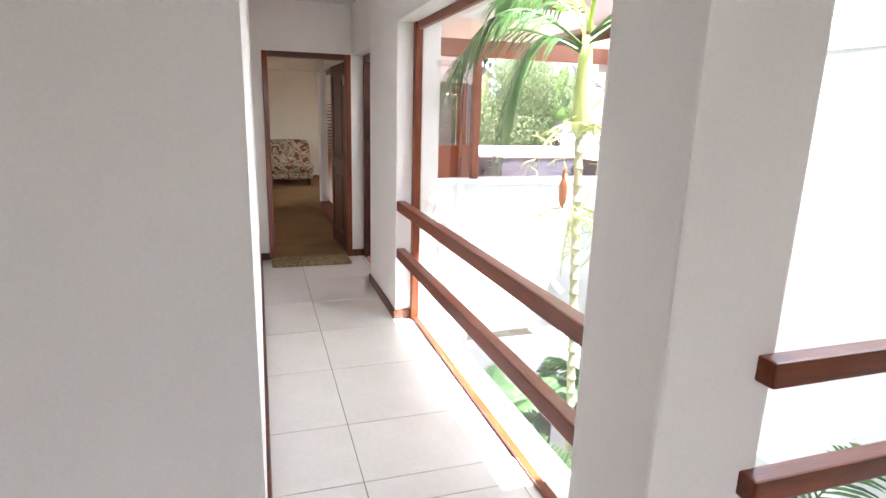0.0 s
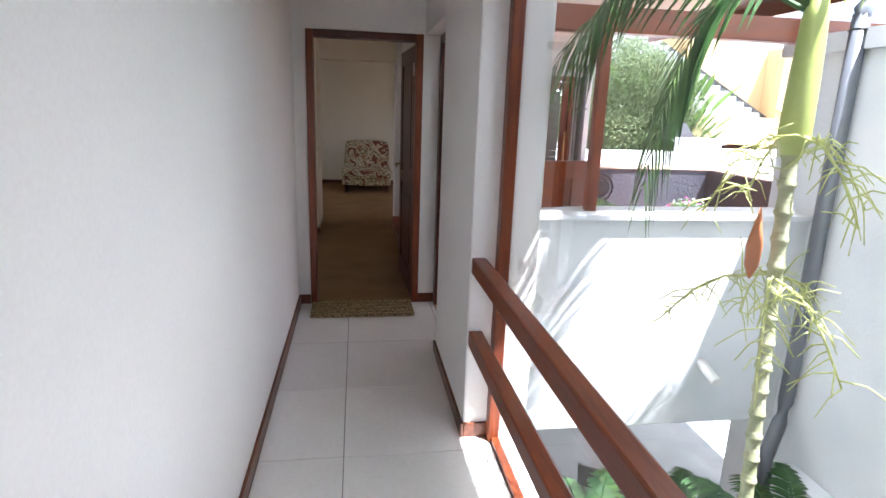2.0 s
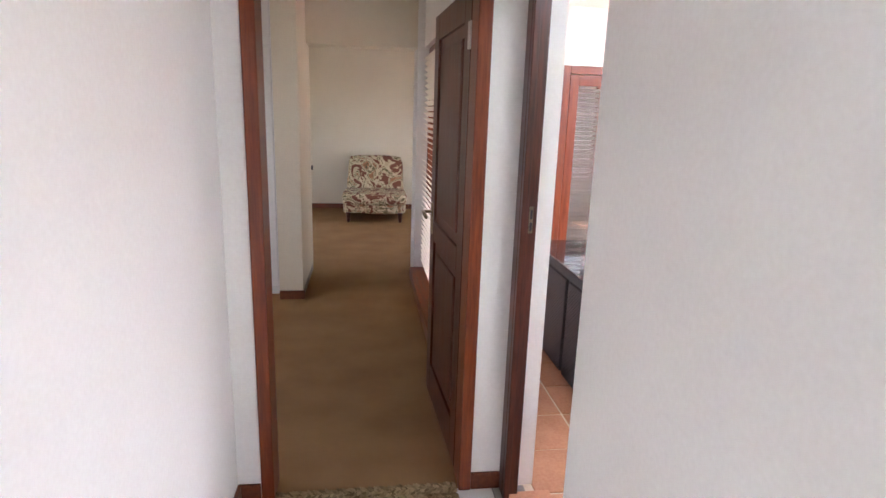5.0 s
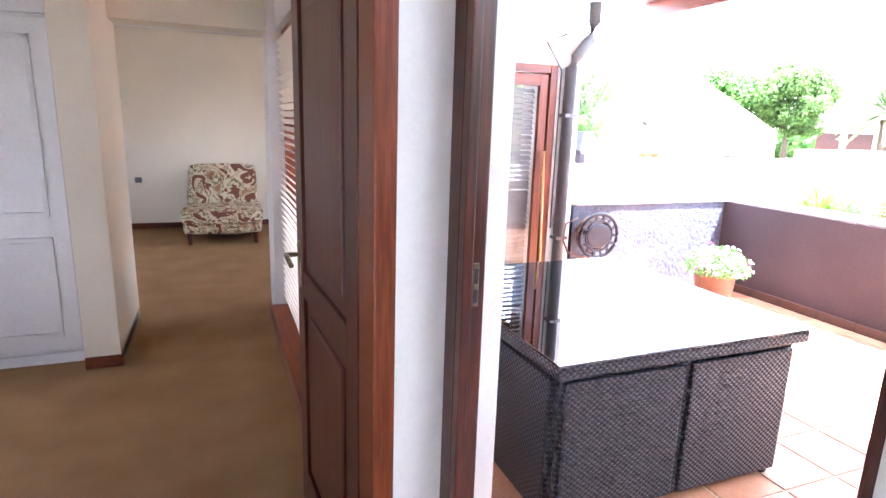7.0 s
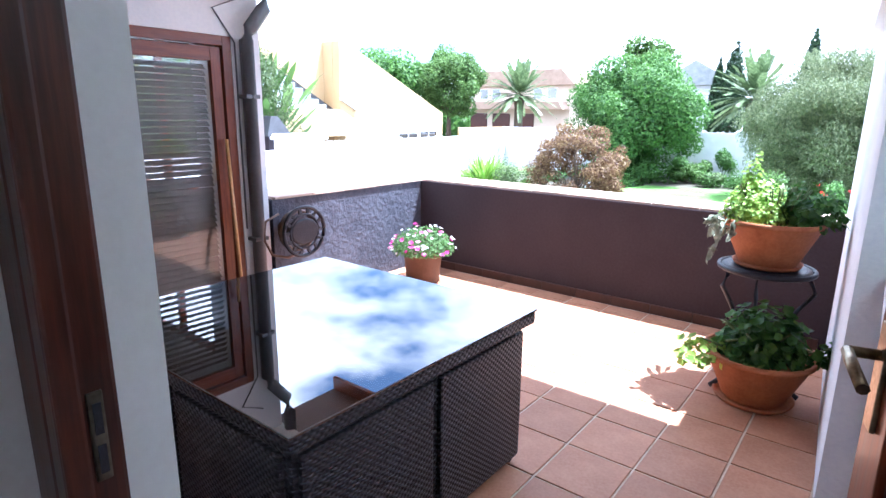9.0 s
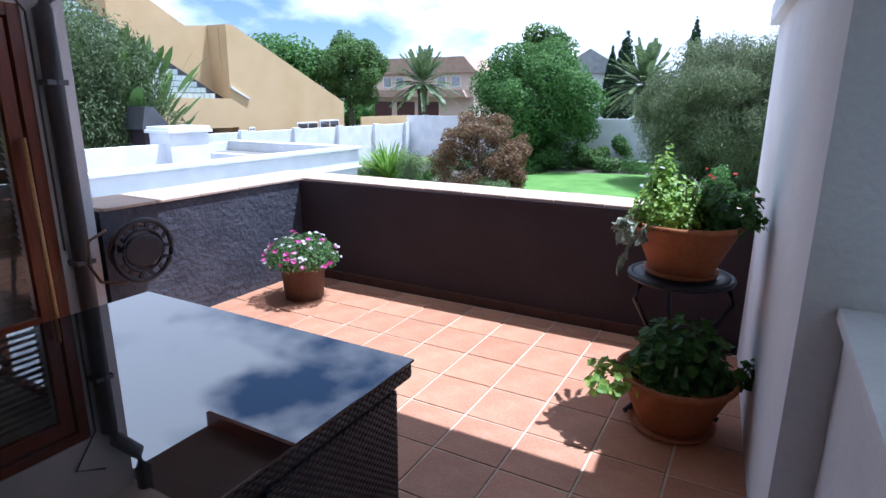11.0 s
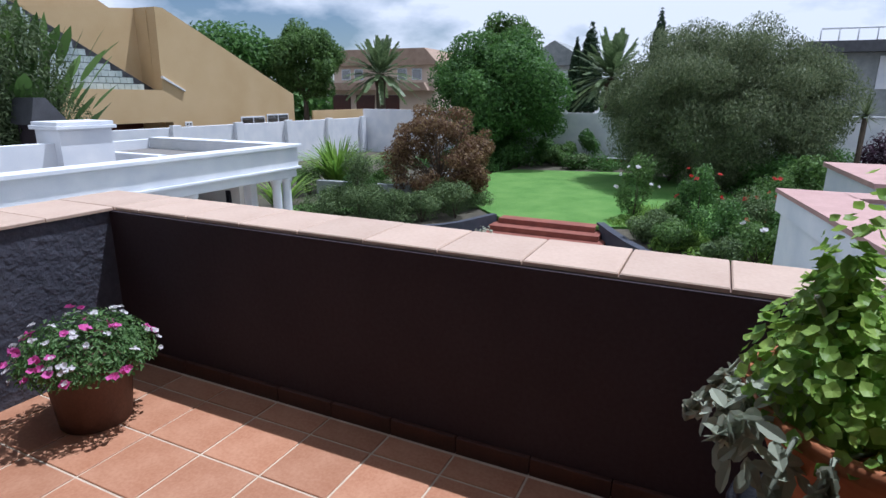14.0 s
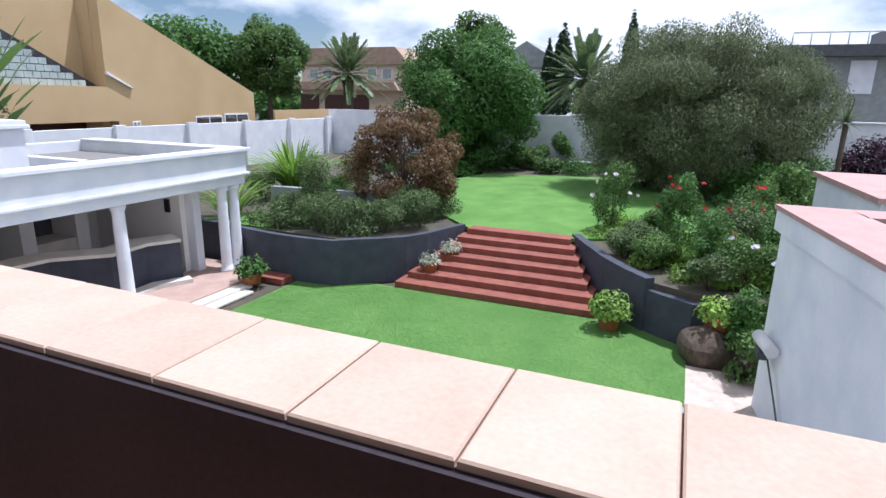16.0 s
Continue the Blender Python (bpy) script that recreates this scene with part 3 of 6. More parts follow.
# white fitted cupboard
cu = thing("cupboard", "white painted fitted cupboard with moulded panel doors", "cupboard")
part("body", box(-1.7, 0.21, 8.78, 9.40, 0.0, CEIL), M["white_paint"], cu)
part("plinth", box(-1.7, 0.21, 8.765, 8.78, 0.0, 0.07), M["white_paint"], cu)
for x0, x1 in ((-1.66, -1.05), (-1.04, -0.43), (-0.42, 0.20)):
    for z0, z1 in ((0.09, 2.02), (2.04, 2.52)):
        bm, mouldings = box(x0, x1, 8.755, 8.778, z0, z1, 0.004), []
        cuts = ((z0 + 0.09, 0.80), (0.92, z1 - 0.09)) if z1 < 2.1 else ((z0 + 0.07, z1 - 0.07),)
        for a, b in cuts:
            for q in ((x0 + 0.09, x0 + 0.12, a, b), (x1 - 0.12, x1 - 0.09, a, b), (x0 + 0.09, x1 - 0.09, a, a + 0.03), (x0 + 0.09, x1 - 0.09, b - 0.03, b)):
                mouldings.append(box(q[0], q[1], 8.745, 8.757, q[2], q[3], 0.004))
        dr_ = part("door", bm, M["white_paint"], cu)
        for mb in mouldings:
            part("moulding", mb, M["white_paint"], dr_)

# shuttered terrace opening in the bedroom
M["slat"] = wood("honey coloured slat wood", (0.32, 0.15, 0.05), (0.52, 0.29, 0.12), 0.4, 1)
M["slat_white"] = surface("cream painted slat", (0.62, 0.56, 0.46), (0.72, 0.66, 0.56), 0.4, 8, 60, 0.02)
sh = thing("window_shuttered", "tall red-brown framed window with cream slatted blind", "window")
sh["kind"] = "structure"
for y0, y1 in ((6.95, 7.03), (8.06, 8.14), (9.17, 9.25)):
    part("stile", box(1.50, 1.60, y0, y1, 0.0, 2.12, 0.005), M["wood_z"], sh)
for z0, z1 in ((0.0, 0.14), (2.03, 2.12)):
    part("rail", box(1.50, 1.60, 7.03, 9.17, z0, z1, 0.005), M["wood_y"], sh)
part("threshold", box(1.36, 1.50, 6.95, 9.25, 0.006, 0.11, 0.006), M["wood_y"], sh)
pn = part("pane", box(1.565, 1.571, 7.03, 9.17, 0.14, 2.03), M["glass"], sh)
pn.visible_shadow = False
bm = box(-0.028, 0.028, -1.06, 1.06, -0.0015, 0.0015)
sl = bpy.data.meshes.new("slat")
bm.to_mesh(sl)
bm.free()
sl.materials.append(M["slat_white"])
for k in range(40):
    ob = new("slat", sl)
    ob.parent = sh
    ob.matrix_basis = pose(1.475, 8.12, 0.20 + k * 0.0465, 0, 35 + random.uniform(-3, 3), 0)


# ---- terrace things ----
# woven storage table with black glass top
m, n, l, p = nodes_of("dark woven wicker")
co = n.new("ShaderNodeTexCoord")
sep = n.new("ShaderNodeSeparateXYZ")
l.new(co.outputs["Object"], sep.inputs["Vector"])


def math_node(op, a, b=None):
    k = n.new("ShaderNodeMath")
    k.operation = op
    for i, v in enumerate((a, b)):
        if v is None:
            continue
        if isinstance(v, (int, float)):
            k.inputs[i].default_value = v
        else:
            l.new(v, k.inputs[i])
    return k.outputs[0]


along = math_node("ADD", sep.outputs["X"], sep.outputs["Y"])
row = math_node("FLOOR", math_node("MULTIPLY", sep.outputs["Z"], 1 / 0.0125))
shift = math_node("MULTIPLY", row, math.pi)
sa = math_node("SINE", math_node("ADD", math_node("MULTIPLY", along, 2 * math.pi / 0.03), shift))
sz = math_node("ABSOLUTE", math_node("SINE", math_node("MULTIPLY", sep.outputs["Z"], math.pi / 0.0125)))
hgt = math_node("MULTIPLY", math_node("ADD", math_node("MULTIPLY", sa, 0.5), 0.5), sz)
# Ramp darkens the gaps between strands, putting their shade into the colour.
rp = n.new("ShaderNodeValToRGB")
rp.color_ramp.elements[0].color, rp.color_ramp.elements[1].color = (0.006, 0.006, 0.009, 1), (0.046, 0.045, 0.060, 1)
l.new(hgt, rp.inputs["Fac"])
l.new(rp.outputs["Color"], p.inputs["Base Color"])
p.inputs["Roughness"].default_value = 0.42
bp = n.new("ShaderNodeBump")
bp.inputs["Strength"].default_value, bp.inputs["Distance"].default_value = 1.0, 0.006
l.new(hgt, bp.inputs["Height"])
l.new(bp.outputs["Normal"], p.inputs["Normal"])
M["wicker"] = m
m, n, l, p = nodes_of("black tabletop glass")
p.inputs["Base Color"].default_value = (0.006, 0.007, 0.009, 1)
p.inputs["Roughness"].default_value = 0.015
p.inputs["IOR"].default_value = 2.4
nz = n.new("ShaderNodeTexNoise")
nz.inputs["Scale"].default_value = 3.0
bp = n.new("ShaderNodeBump")
bp.inputs["Strength"].default_value, bp.inputs["Distance"].default_value = 0.05, 0.004
l.new(nz.outputs["Fac"], bp.inputs["Height"])
l.new(bp.outputs["Normal"], p.inputs["Normal"])
M["black_glass"] = m

t = thing("storage_table", "dark woven wicker storage table with a glossy black glass top", "table")
part("body", box(2.215, 3.49, 6.585, 7.95, T + 0.03, 0.585, 0.012), M["wicker"], t)
part("top_rim", box(2.18, 3.53, 6.54, 7.98, 0.592, 0.648, 0.012), M["wicker"], t)
part("glass_top", box(2.175, 3.535, 6.535, 7.985, 0.650, 0.660, 0.003), M["black_glass"], t, "glossy black glass top")
for x0, x1 in ((2.235, 2.835), (2.875, 3.475)):
    part("door", box(x0, x1, 6.565, 6.59, T + 0.04, 0.565, 0.012), M["wicker"], t)
    part("side_panel", box(2.195, 2.22, 6.62 + (x0 - 2.235), 7.22 + (x0 - 2.235), T + 0.04, 0.565, 0.012), M["wicker"], t)
for x in (2.24, 3.45):
    for y in (6.61, 7.92):
        part("foot", lathe([(0.018, 0), (0.022, 0.01), (0.022, 0.035)], 12, at=(x, y, T)), M["iron"], t)

# round cast-iron hose reel plate on the parapet
hr = thing("hose_reel", "round dark cast-iron hose reel fixed to the charcoal parapet", "hose reel")
bm = bm_new()
R = 0.20
pts = [(R * math.cos(a), 0, R * math.sin(a)) for a in [2 * math.pi * k / 40 for k in range(41)]]
part("rim", tube(pts, 0.016, 8), M["iron"], hr)
part("inner_rim", tube([(x * 0.70, 0, z * 0.70) for x, _, z in pts], 0.010, 8), M["iron"], hr)
bm = lathe([(0.135, -0.004), (0.14, 0.0), (0.135, 0.008), (0.12, 0.012)], 40)
bmesh.ops.transform(bm, matrix=Matrix.Rotation(radians(90), 4, "X") @ Matrix.Diagonal((1, 0.78, 1, 1)), verts=bm.verts)
part("oval_plate", bm, M["iron"], hr)
for k in range(14):
    a = 2 * math.pi * (k + 0.5) / 14
    bm = box(-0.014, 0.014, -0.006, 0.006, -0.022, 0.022, 0.003)
    part("letter_bar", bm, M["iron"], hr, at=Matrix.Rotation(-a, 4, "Y") @ pose(0, 0, 0.17, 0, 18 * (-1) ** k, 0))
part("bracket", tube([(0, 0.0, 0), (0, 0.29, 0)], 0.05, 14), M["iron"], hr)
coil = [(0.16 * math.cos(a), 0.05 + 0.004 * a, 0.16 * math.sin(a)) for a in [0.35 * k for k in range(56)]]
M["hose"] = surface("faded brown hose rubber", (0.10, 0.06, 0.045), (0.18, 0.11, 0.08), 0.5, 9, 50, 0.1)
part("hose", tube(coil, 0.012, 8), M["hose"], hr, "faded brown rubber hose")
part("hose_tail", tube([(-0.18, 0.08, 0.16), (-0.27, 0.13, 0.10), (-0.29, 0.13, -0.05), (-0.24, 0.11, -0.17), (-0.12, 0.08, -0.21), (0.0, 0.06, -0.19)], 0.010, 8), M["hose"], hr)
hr.matrix_basis = pose(4.21, 9.04, 0.565)

# glazed door to the back room
gd = thing("door_glazed", "closed red-brown wooden glazed door with a slatted blind behind", "door")
gd["kind"] = "structure"
for x0, x1, nm in ((2.79, 2.86, "jamb"), (3.79, 3.86, "jamb"), (2.87, 2.96, "stile"), (3.70, 3.78, "stile")):
    part(nm, box(x0, x1, 9.355 if nm == "jamb" else 9.375, 9.45 if nm == "jamb" else 9.42, T, 2.04 if nm == "jamb" else 1.96, 0.005), M["wood_z"], gd)
part("head", box(2.86, 3.79, 9.355, 9.45, 1.97, 2.04, 0.005), M["wood_x"], gd)
part("rail", box(2.96, 3.70, 9.375, 9.42, 1.86, 1.96, 0.005), M["wood_x"], gd)
part("rail", box(2.96, 3.70, 9.375, 9.42, T, 0.20, 0.005), M["wood_x"], gd)
pn = part("pane", box(2.96, 3.70, 9.397, 9.403, 0.20, 1.86), M["glass"], gd)
pn.visible_shadow = False
bm = box(-0.38, 0.38, -0.026, 0.026, -0.0015, 0.0015)
sl = bpy.data.meshes.new("blind_slat")
bm.to_mesh(sl)
bm.free()
# Grey of the slats includes the pale reflection that veils the pane.
M["slat_grey"] = surface("grey-brown slat with pane veil", (0.13, 0.115, 0.10), (0.20, 0.18, 0.155), 0.45, 8, 60, 0.02)
sl.materials.append(M["slat_grey"])
for k in range(38):
    ob = new("slat", sl)
    ob.parent = gd
    ob.matrix_basis = pose(3.33, 9.49, 0.14 + k * 0.0455, 47 + random.uniform(-6, 6), random.uniform(-0.4, 0.4), 0)

br = thing("broom", "pale wooden broom handle leaning against the glazed door", "broom")
part("handle", tube([(3.66, 9.10, T + 0.05), (3.76, 9.34, 1.30)], 0.014, 8), M["slat"], br)
part("head", box(3.56, 3.84, 9.06, 9.12, T, T + 0.07, 0.01), M["slat_white"], br)

dp = thing("downpipe", "dark slate grey rain pipe down the house corner", "pipe")
part("pipe", tube([(3.95, 9.29, -0.02), (3.95, 9.29, 2.02), (3.98, 9.28, 2.10), (4.10, 9.26, 2.26), (4.12, 9.25, 2.40), (4.12, 9.25, 2.72)], 0.052, 10), M["pipe"], dp)
part("cable", tube([(3.88, 9.335, 0.6), (3.88, 9.335, 2.0), (3.72, 9.335, 2.22), (3.90, 9.32, 2.30)], 0.007, 6), M["pipe"], dp)
for z in (0.5, 1.6):
    part("clip", box(3.89, 4.01, 9.24, 9.352, z, z + 0.03, 0.004), M["pipe"], dp)

post = thing("roof_post", "square red-brown wooden post standing on the white parapet", "post")
part("shaft", box(2.385, 2.455, 5.115, 5.185, 0.90, 2.05, 0.008), M["wood_z"], post)
part("foot", box(2.36, 2.48, 5.09, 5.21, 0.90, 0.93, 0.004), M["wood_z"], post)
structure("beam_terrace", box(2.0, 5.05, 5.09, 5.21, 2.05, 2.20, 0.008), M["wood_x"], "red-brown wooden beam carried by the post", "beam")


# ---- pots and plants ----
def leaf_cloud(rng, n, where, size, up=0.5, ratio=0.6, fold=0.25, lobed=False):
    """n leaves as folded or lobed blades; where(rng) gives a place and an outward way."""
    vs, fs = [], []
    for _ in range(n):
        c, d = where(rng)
        d = (Vector(d) + Vector((rng.gauss(0, 0.5), rng.gauss(0, 0.5), rng.gauss(0, 0.4) + up))).normalized()
        t = d.cross(Vector((rng.gauss(0, 1), rng.gauss(0, 1), rng.gauss(0, 0.5)))).normalized()
        w = d.cross(t).normalized()
        s = size * rng.uniform(0.6, 1.25)
        c = Vector(c)
        b = len(vs)
        if lobed:
            k = 9
            vs.append(tuple(c - d * s * 0.08))
            for i in range(k):
                a = 2 * math.pi * i / k
                r = s * 0.5 * (1.0 if i % 2 else 0.78)
                vs.append(tuple(c + t * r * math.cos(a) + w * r * math.sin(a) + d * s * fold * 0.25 * (1 if i % 2 else 0.4)))
            fs += [(b, b + 1 + i, b + 1 + (i + 1) % k) for i in range(k)]
        else:
            up_ = d * s * fold * 0.4
            for f, e in ((-0.5, 0), (-0.28, 0.36), (0.08, 0.5), (0.38, 0.3), (0.5, 0), (0.38, -0.3), (0.08, -0.5), (-0.28, -0.36)):
                vs.append(tuple(c + t * s * f + w * s * e * ratio + up_ * 2 * abs(e)))
            fs += [(b, b + 1, b + 2, b + 3, b + 4), (b, b + 4, b + 5, b + 6, b + 7)]
    return vs, fs


def dome(cx, cy, z0, rx, ry, h, inner=0.55):
    def where(rng):
        a, u = rng.uniform(0, 2 * math.pi), rng.uniform(0.0, 1.0) ** 0.7
        e = math.acos(max(-1, min(1, 1 - u)))
        k = rng.uniform(inner, 1.0)
        d = Vector((math.cos(a) * math.sin(e), math.sin(a) * math.sin(e), math.cos(e)))
        return (cx + rx * d.x * k, cy + ry * d.y * k, z0 + h * d.z * k), d
    return where


def bowl_profile(r0, r1, h):
    return [(r0, 0), (r0 + 0.004, 0.006), (r1 - 0.012, h - 0.03), (r1 + 0.002, h - 0.028), (r1 + 0.004, h), (r1 - 0.012, h), (r1 - 0.02, h - 0.03)]


M["geranium"] = leafy("geranium leaf", (0.15, 0.29, 0.04), (0.42, 0.58, 0.12), 0.5, 0.4)
M["geranium_dark"] = leafy("deep green pelargonium leaf", (0.03, 0.09, 0.015), (0.09, 0.20, 0.035), 0.5, 0.35)
M["sage"] = leafy("grey-green woolly leaf", (0.30, 0.33, 0.24), (0.48, 0.51, 0.40), 0.8, 0.25)
M["petunia_leaf"] = leafy("small petunia leaf", (0.06, 0.14, 0.035), (0.16, 0.27, 0.09), 0.55, 0.35)
M["pink"] = leafy("magenta petal", (0.55, 0.04, 0.28), (0.75, 0.16, 0.48), 0.6, 0.3)
M["white_petal"] = leafy("white petal", (0.6, 0.56, 0.58), (0.8, 0.77, 0.78), 0.6, 0.3)
M["stem"] = surface("green plant stem", (0.07, 0.12, 0.03), (0.16, 0.2, 0.07), 0.6, 9, 50, 0.1)
rng = random.Random(5)

fp = thing("flower_pot", "dark brown pot of pink and white flowers", "potted plant")
part("pot", lathe(bowl_profile(0.148, 0.192, 0.31), 32), M["clay_dark"], fp)
part("soil", lathe([(0.16, 0.26), (0.165, 0.275)], 24), M["soil"], fp)
arrays("foliage", *leaf_cloud(rng, 4200, dome(0, 0, 0.285, 0.30, 0.30, 0.25, 0.6), 0.026, ratio=0.4), M["petunia_leaf"], fp)
for count, size, mt in ((30, 0.036, "pink"), (44, 0.024, "white_petal")):
    spot = dome(0, 0, 0.30, 0.31, 0.31, 0.25, 0.98)
    for _ in range(count):
        c, d = spot(rng)
        arrays("flower", *leaf_cloud(rng, 4, lambda r_: (Vector(c) + Vector((r_.gauss(0, 0.008), r_.gauss(0, 0.008), 0)), d), size, lobed=True, fold=0.5), M[mt], fp)
fp.matrix_basis = pose(5.46, 8.84, T) @ Matrix.Scale(1.04, 4)

lp = thing("geranium_bowl", "wide terracotta bowl with a deep green geranium on the tiles", "potted plant")
part("bowl", lathe(bowl_profile(0.155, 0.275, 0.27), 40, at=(0, 0, 0.02)), M["clay"], lp)
part("saucer", lathe([(0.17, 0), (0.19, 0.006), (0.205, 0.03), (0.195, 0.03), (0.18, 0.012)], 36), M["clay"], lp)
part("soil", lathe([(0.24, 0.24), (0.245, 0.252)], 24), M["soil"], lp)
arrays("foliage", *leaf_cloud(rng, 900, dome(0, -0.01, 0.26, 0.24, 0.24, 0.32, 0.45), 0.058, lobed=True), M["geranium_dark"], lp)
arrays("sprig", *leaf_cloud(rng, 60, dome(0.05, -0.36, 0.28, 0.13, 0.12, 0.18, 0.4), 0.062, lobed=True), M["geranium_dark"], lp)
arrays("low_sprig", *leaf_cloud(rng, 90, dome(-0.20, 0.26, 0.24, 0.16, 0.14, 0.16, 0.4), 0.05, lobed=True), M["geranium"], lp)
for k in range(26):
    a, e = rng.uniform(0, 6.28), rng.uniform(0.1, 0.9)
    part("stem", tube([(0.05 * math.cos(a), 0.05 * math.sin(a), 0.24), (0.12 * math.cos(a) * (0.5 + e), 0.12 * math.sin(a) * (0.5 + e), 0.38), (0.21 * math.cos(a) * (0.4 + e), 0.21 * math.sin(a) * (0.4 + e), 0.50 - 0.14 * e)], 0.006, 5), M["stem"], lp)
part("stem", tube([(0.05, -0.1, 0.25), (0.05, -0.25, 0.33), (0.05, -0.36, 0.40)], 0.006, 5), M["stem"], lp)
part("stem", tube([(-0.05, 0.1, 0.25), (-0.12, 0.2, 0.32), (-0.2, 0.26, 0.36)], 0.006, 5), M["stem"], lp)
lp.matrix_basis = pose(4.885, 5.82, T) @ Matrix.Scale(1.05, 4)

ps = thing("plant_stand", "dark wrought-iron plant stand with a pierced round top", "plant stand")
pts = [(0.25 * math.cos(2 * math.pi * k / 36), 0.25 * math.sin(2 * math.pi * k / 36), 0.63) for k in range(37)]
part("rim", tube(pts, 0.013, 8), M["iron"], ps)
part("plate", lathe([(0.20, 0.625), (0.235, 0.63), (0.235, 0.638), (0.20, 0.64)], 36), M["iron"], ps)
for k in range(18):
    a = 2 * math.pi * k / 18
    part("scroll", tube([(0.19 * math.cos(a), 0.19 * math.sin(a), 0.632), (0.225 * math.cos(a + 0.12), 0.225 * math.sin(a + 0.12), 0.632), (0.245 * math.cos(a - 0.05), 0.245 * math.sin(a - 0.05), 0.632)], 0.006, 5), M["iron"], ps)
for k in range(3):
    a = 2 * math.pi * k / 3 + 2.4
    c, s = math.cos(a), math.sin(a)
    part("leg", tube([(0.20 * r * c / 0.2, 0.20 * r * s / 0.2, z) for r, z in ((0.24, 0.61), (0.27, 0.55), (0.19, 0.44), (0.12, 0.30), (0.13, 0.16), (0.22, 0.04), (0.27, 0.015))], 0.013, 7), M["iron"], ps)
part("ring", tube([(0.125 * math.cos(2 * math.pi * k / 24), 0.125 * math.sin(2 * math.pi * k / 24), 0.28) for k in range(25)], 0.008, 6), M["iron"], ps)
ps.matrix_basis = pose(5.07, 5.87, T) @ Matrix.Diagonal((1, 1, 1.19, 1))

up = thing("herb_bowl", "wide terracotta bowl of bright green scented geranium on the iron stand", "potted plant")
part("bowl", lathe(bowl_profile(0.15, 0.265, 0.26), 40, at=(0, 0, 0.02)), M["clay"], up)
part("saucer", lathe([(0.15, 0), (0.17, 0.006), (0.185, 0.03), (0.175, 0.03), (0.16, 0.012)], 36), M["clay"], up)
part("soil", lathe([(0.23, 0.23), (0.235, 0.242)], 24), M["soil"], up)
# Sunlight is put into the yellow-green half's colour, shade into the mint half's.
arrays("foliage", *leaf_cloud(rng, 2100, dome(0.0, 0.09, 0.25, 0.24, 0.19, 0.27, 0.35), 0.029, lobed=True), M["geranium"], up)
arrays("tall_shoot", *leaf_cloud(rng, 330, dome(0.0, 0.13, 0.38, 0.07, 0.07, 0.30, 0.3), 0.030, lobed=True), M["geranium"], up)
arrays("side_shoot", *leaf_cloud(rng, 520, dome(0.03, -0.16, 0.25, 0.19, 0.20, 0.27, 0.35), 0.044, ratio=0.8), M["geranium_dark"], up)
arrays("grey_leaves", *leaf_cloud(rng, 130, dome(-0.08, 0.22, 0.18, 0.15, 0.11, 0.16, 0.5), 0.055, ratio=0.5), M["sage"], up)
for k in range(11):
    a, d = 0.45 + 0.21 * k, rng.uniform(0.27, 0.38)
    z1 = rng.uniform(0.03, 0.26)
    pts = [(0.12 * math.cos(a), 0.12 * math.sin(a), 0.24), (0.28 * math.cos(a), 0.28 * math.sin(a), 0.28), (d * math.cos(a), d * math.sin(a), z1)]
    sp = part("sprig", tube(pts, 0.0045, 5), M["sage"], up)
    A, B = Vector(pts[1]), Vector(pts[2])
    arrays("sprig_leaf", *leaf_cloud(rng, 24, lambda g_: (A.lerp(B, g_.uniform(0.25, 1.05)), (g_.gauss(0, 1), g_.gauss(0, 1), g_.gauss(0, 0.6))), 0.05, up=0.1, ratio=0.55), M["sage"], sp)
for k in range(22):
    a, e = rng.uniform(0, 6.28), rng.uniform(0.2, 1.0)
    part("stem", tube([(0.06 * math.cos(a), 0.06 * math.sin(a), 0.23), (0.14 * math.cos(a) * e, 0.14 * math.sin(a) * e, 0.36), (0.2 * math.cos(a) * e, 0.2 * math.sin(a) * e, 0.47)], 0.005, 5), M["stem"], up)
up.matrix_basis = pose(5.06, 5.87, T + 0.765)


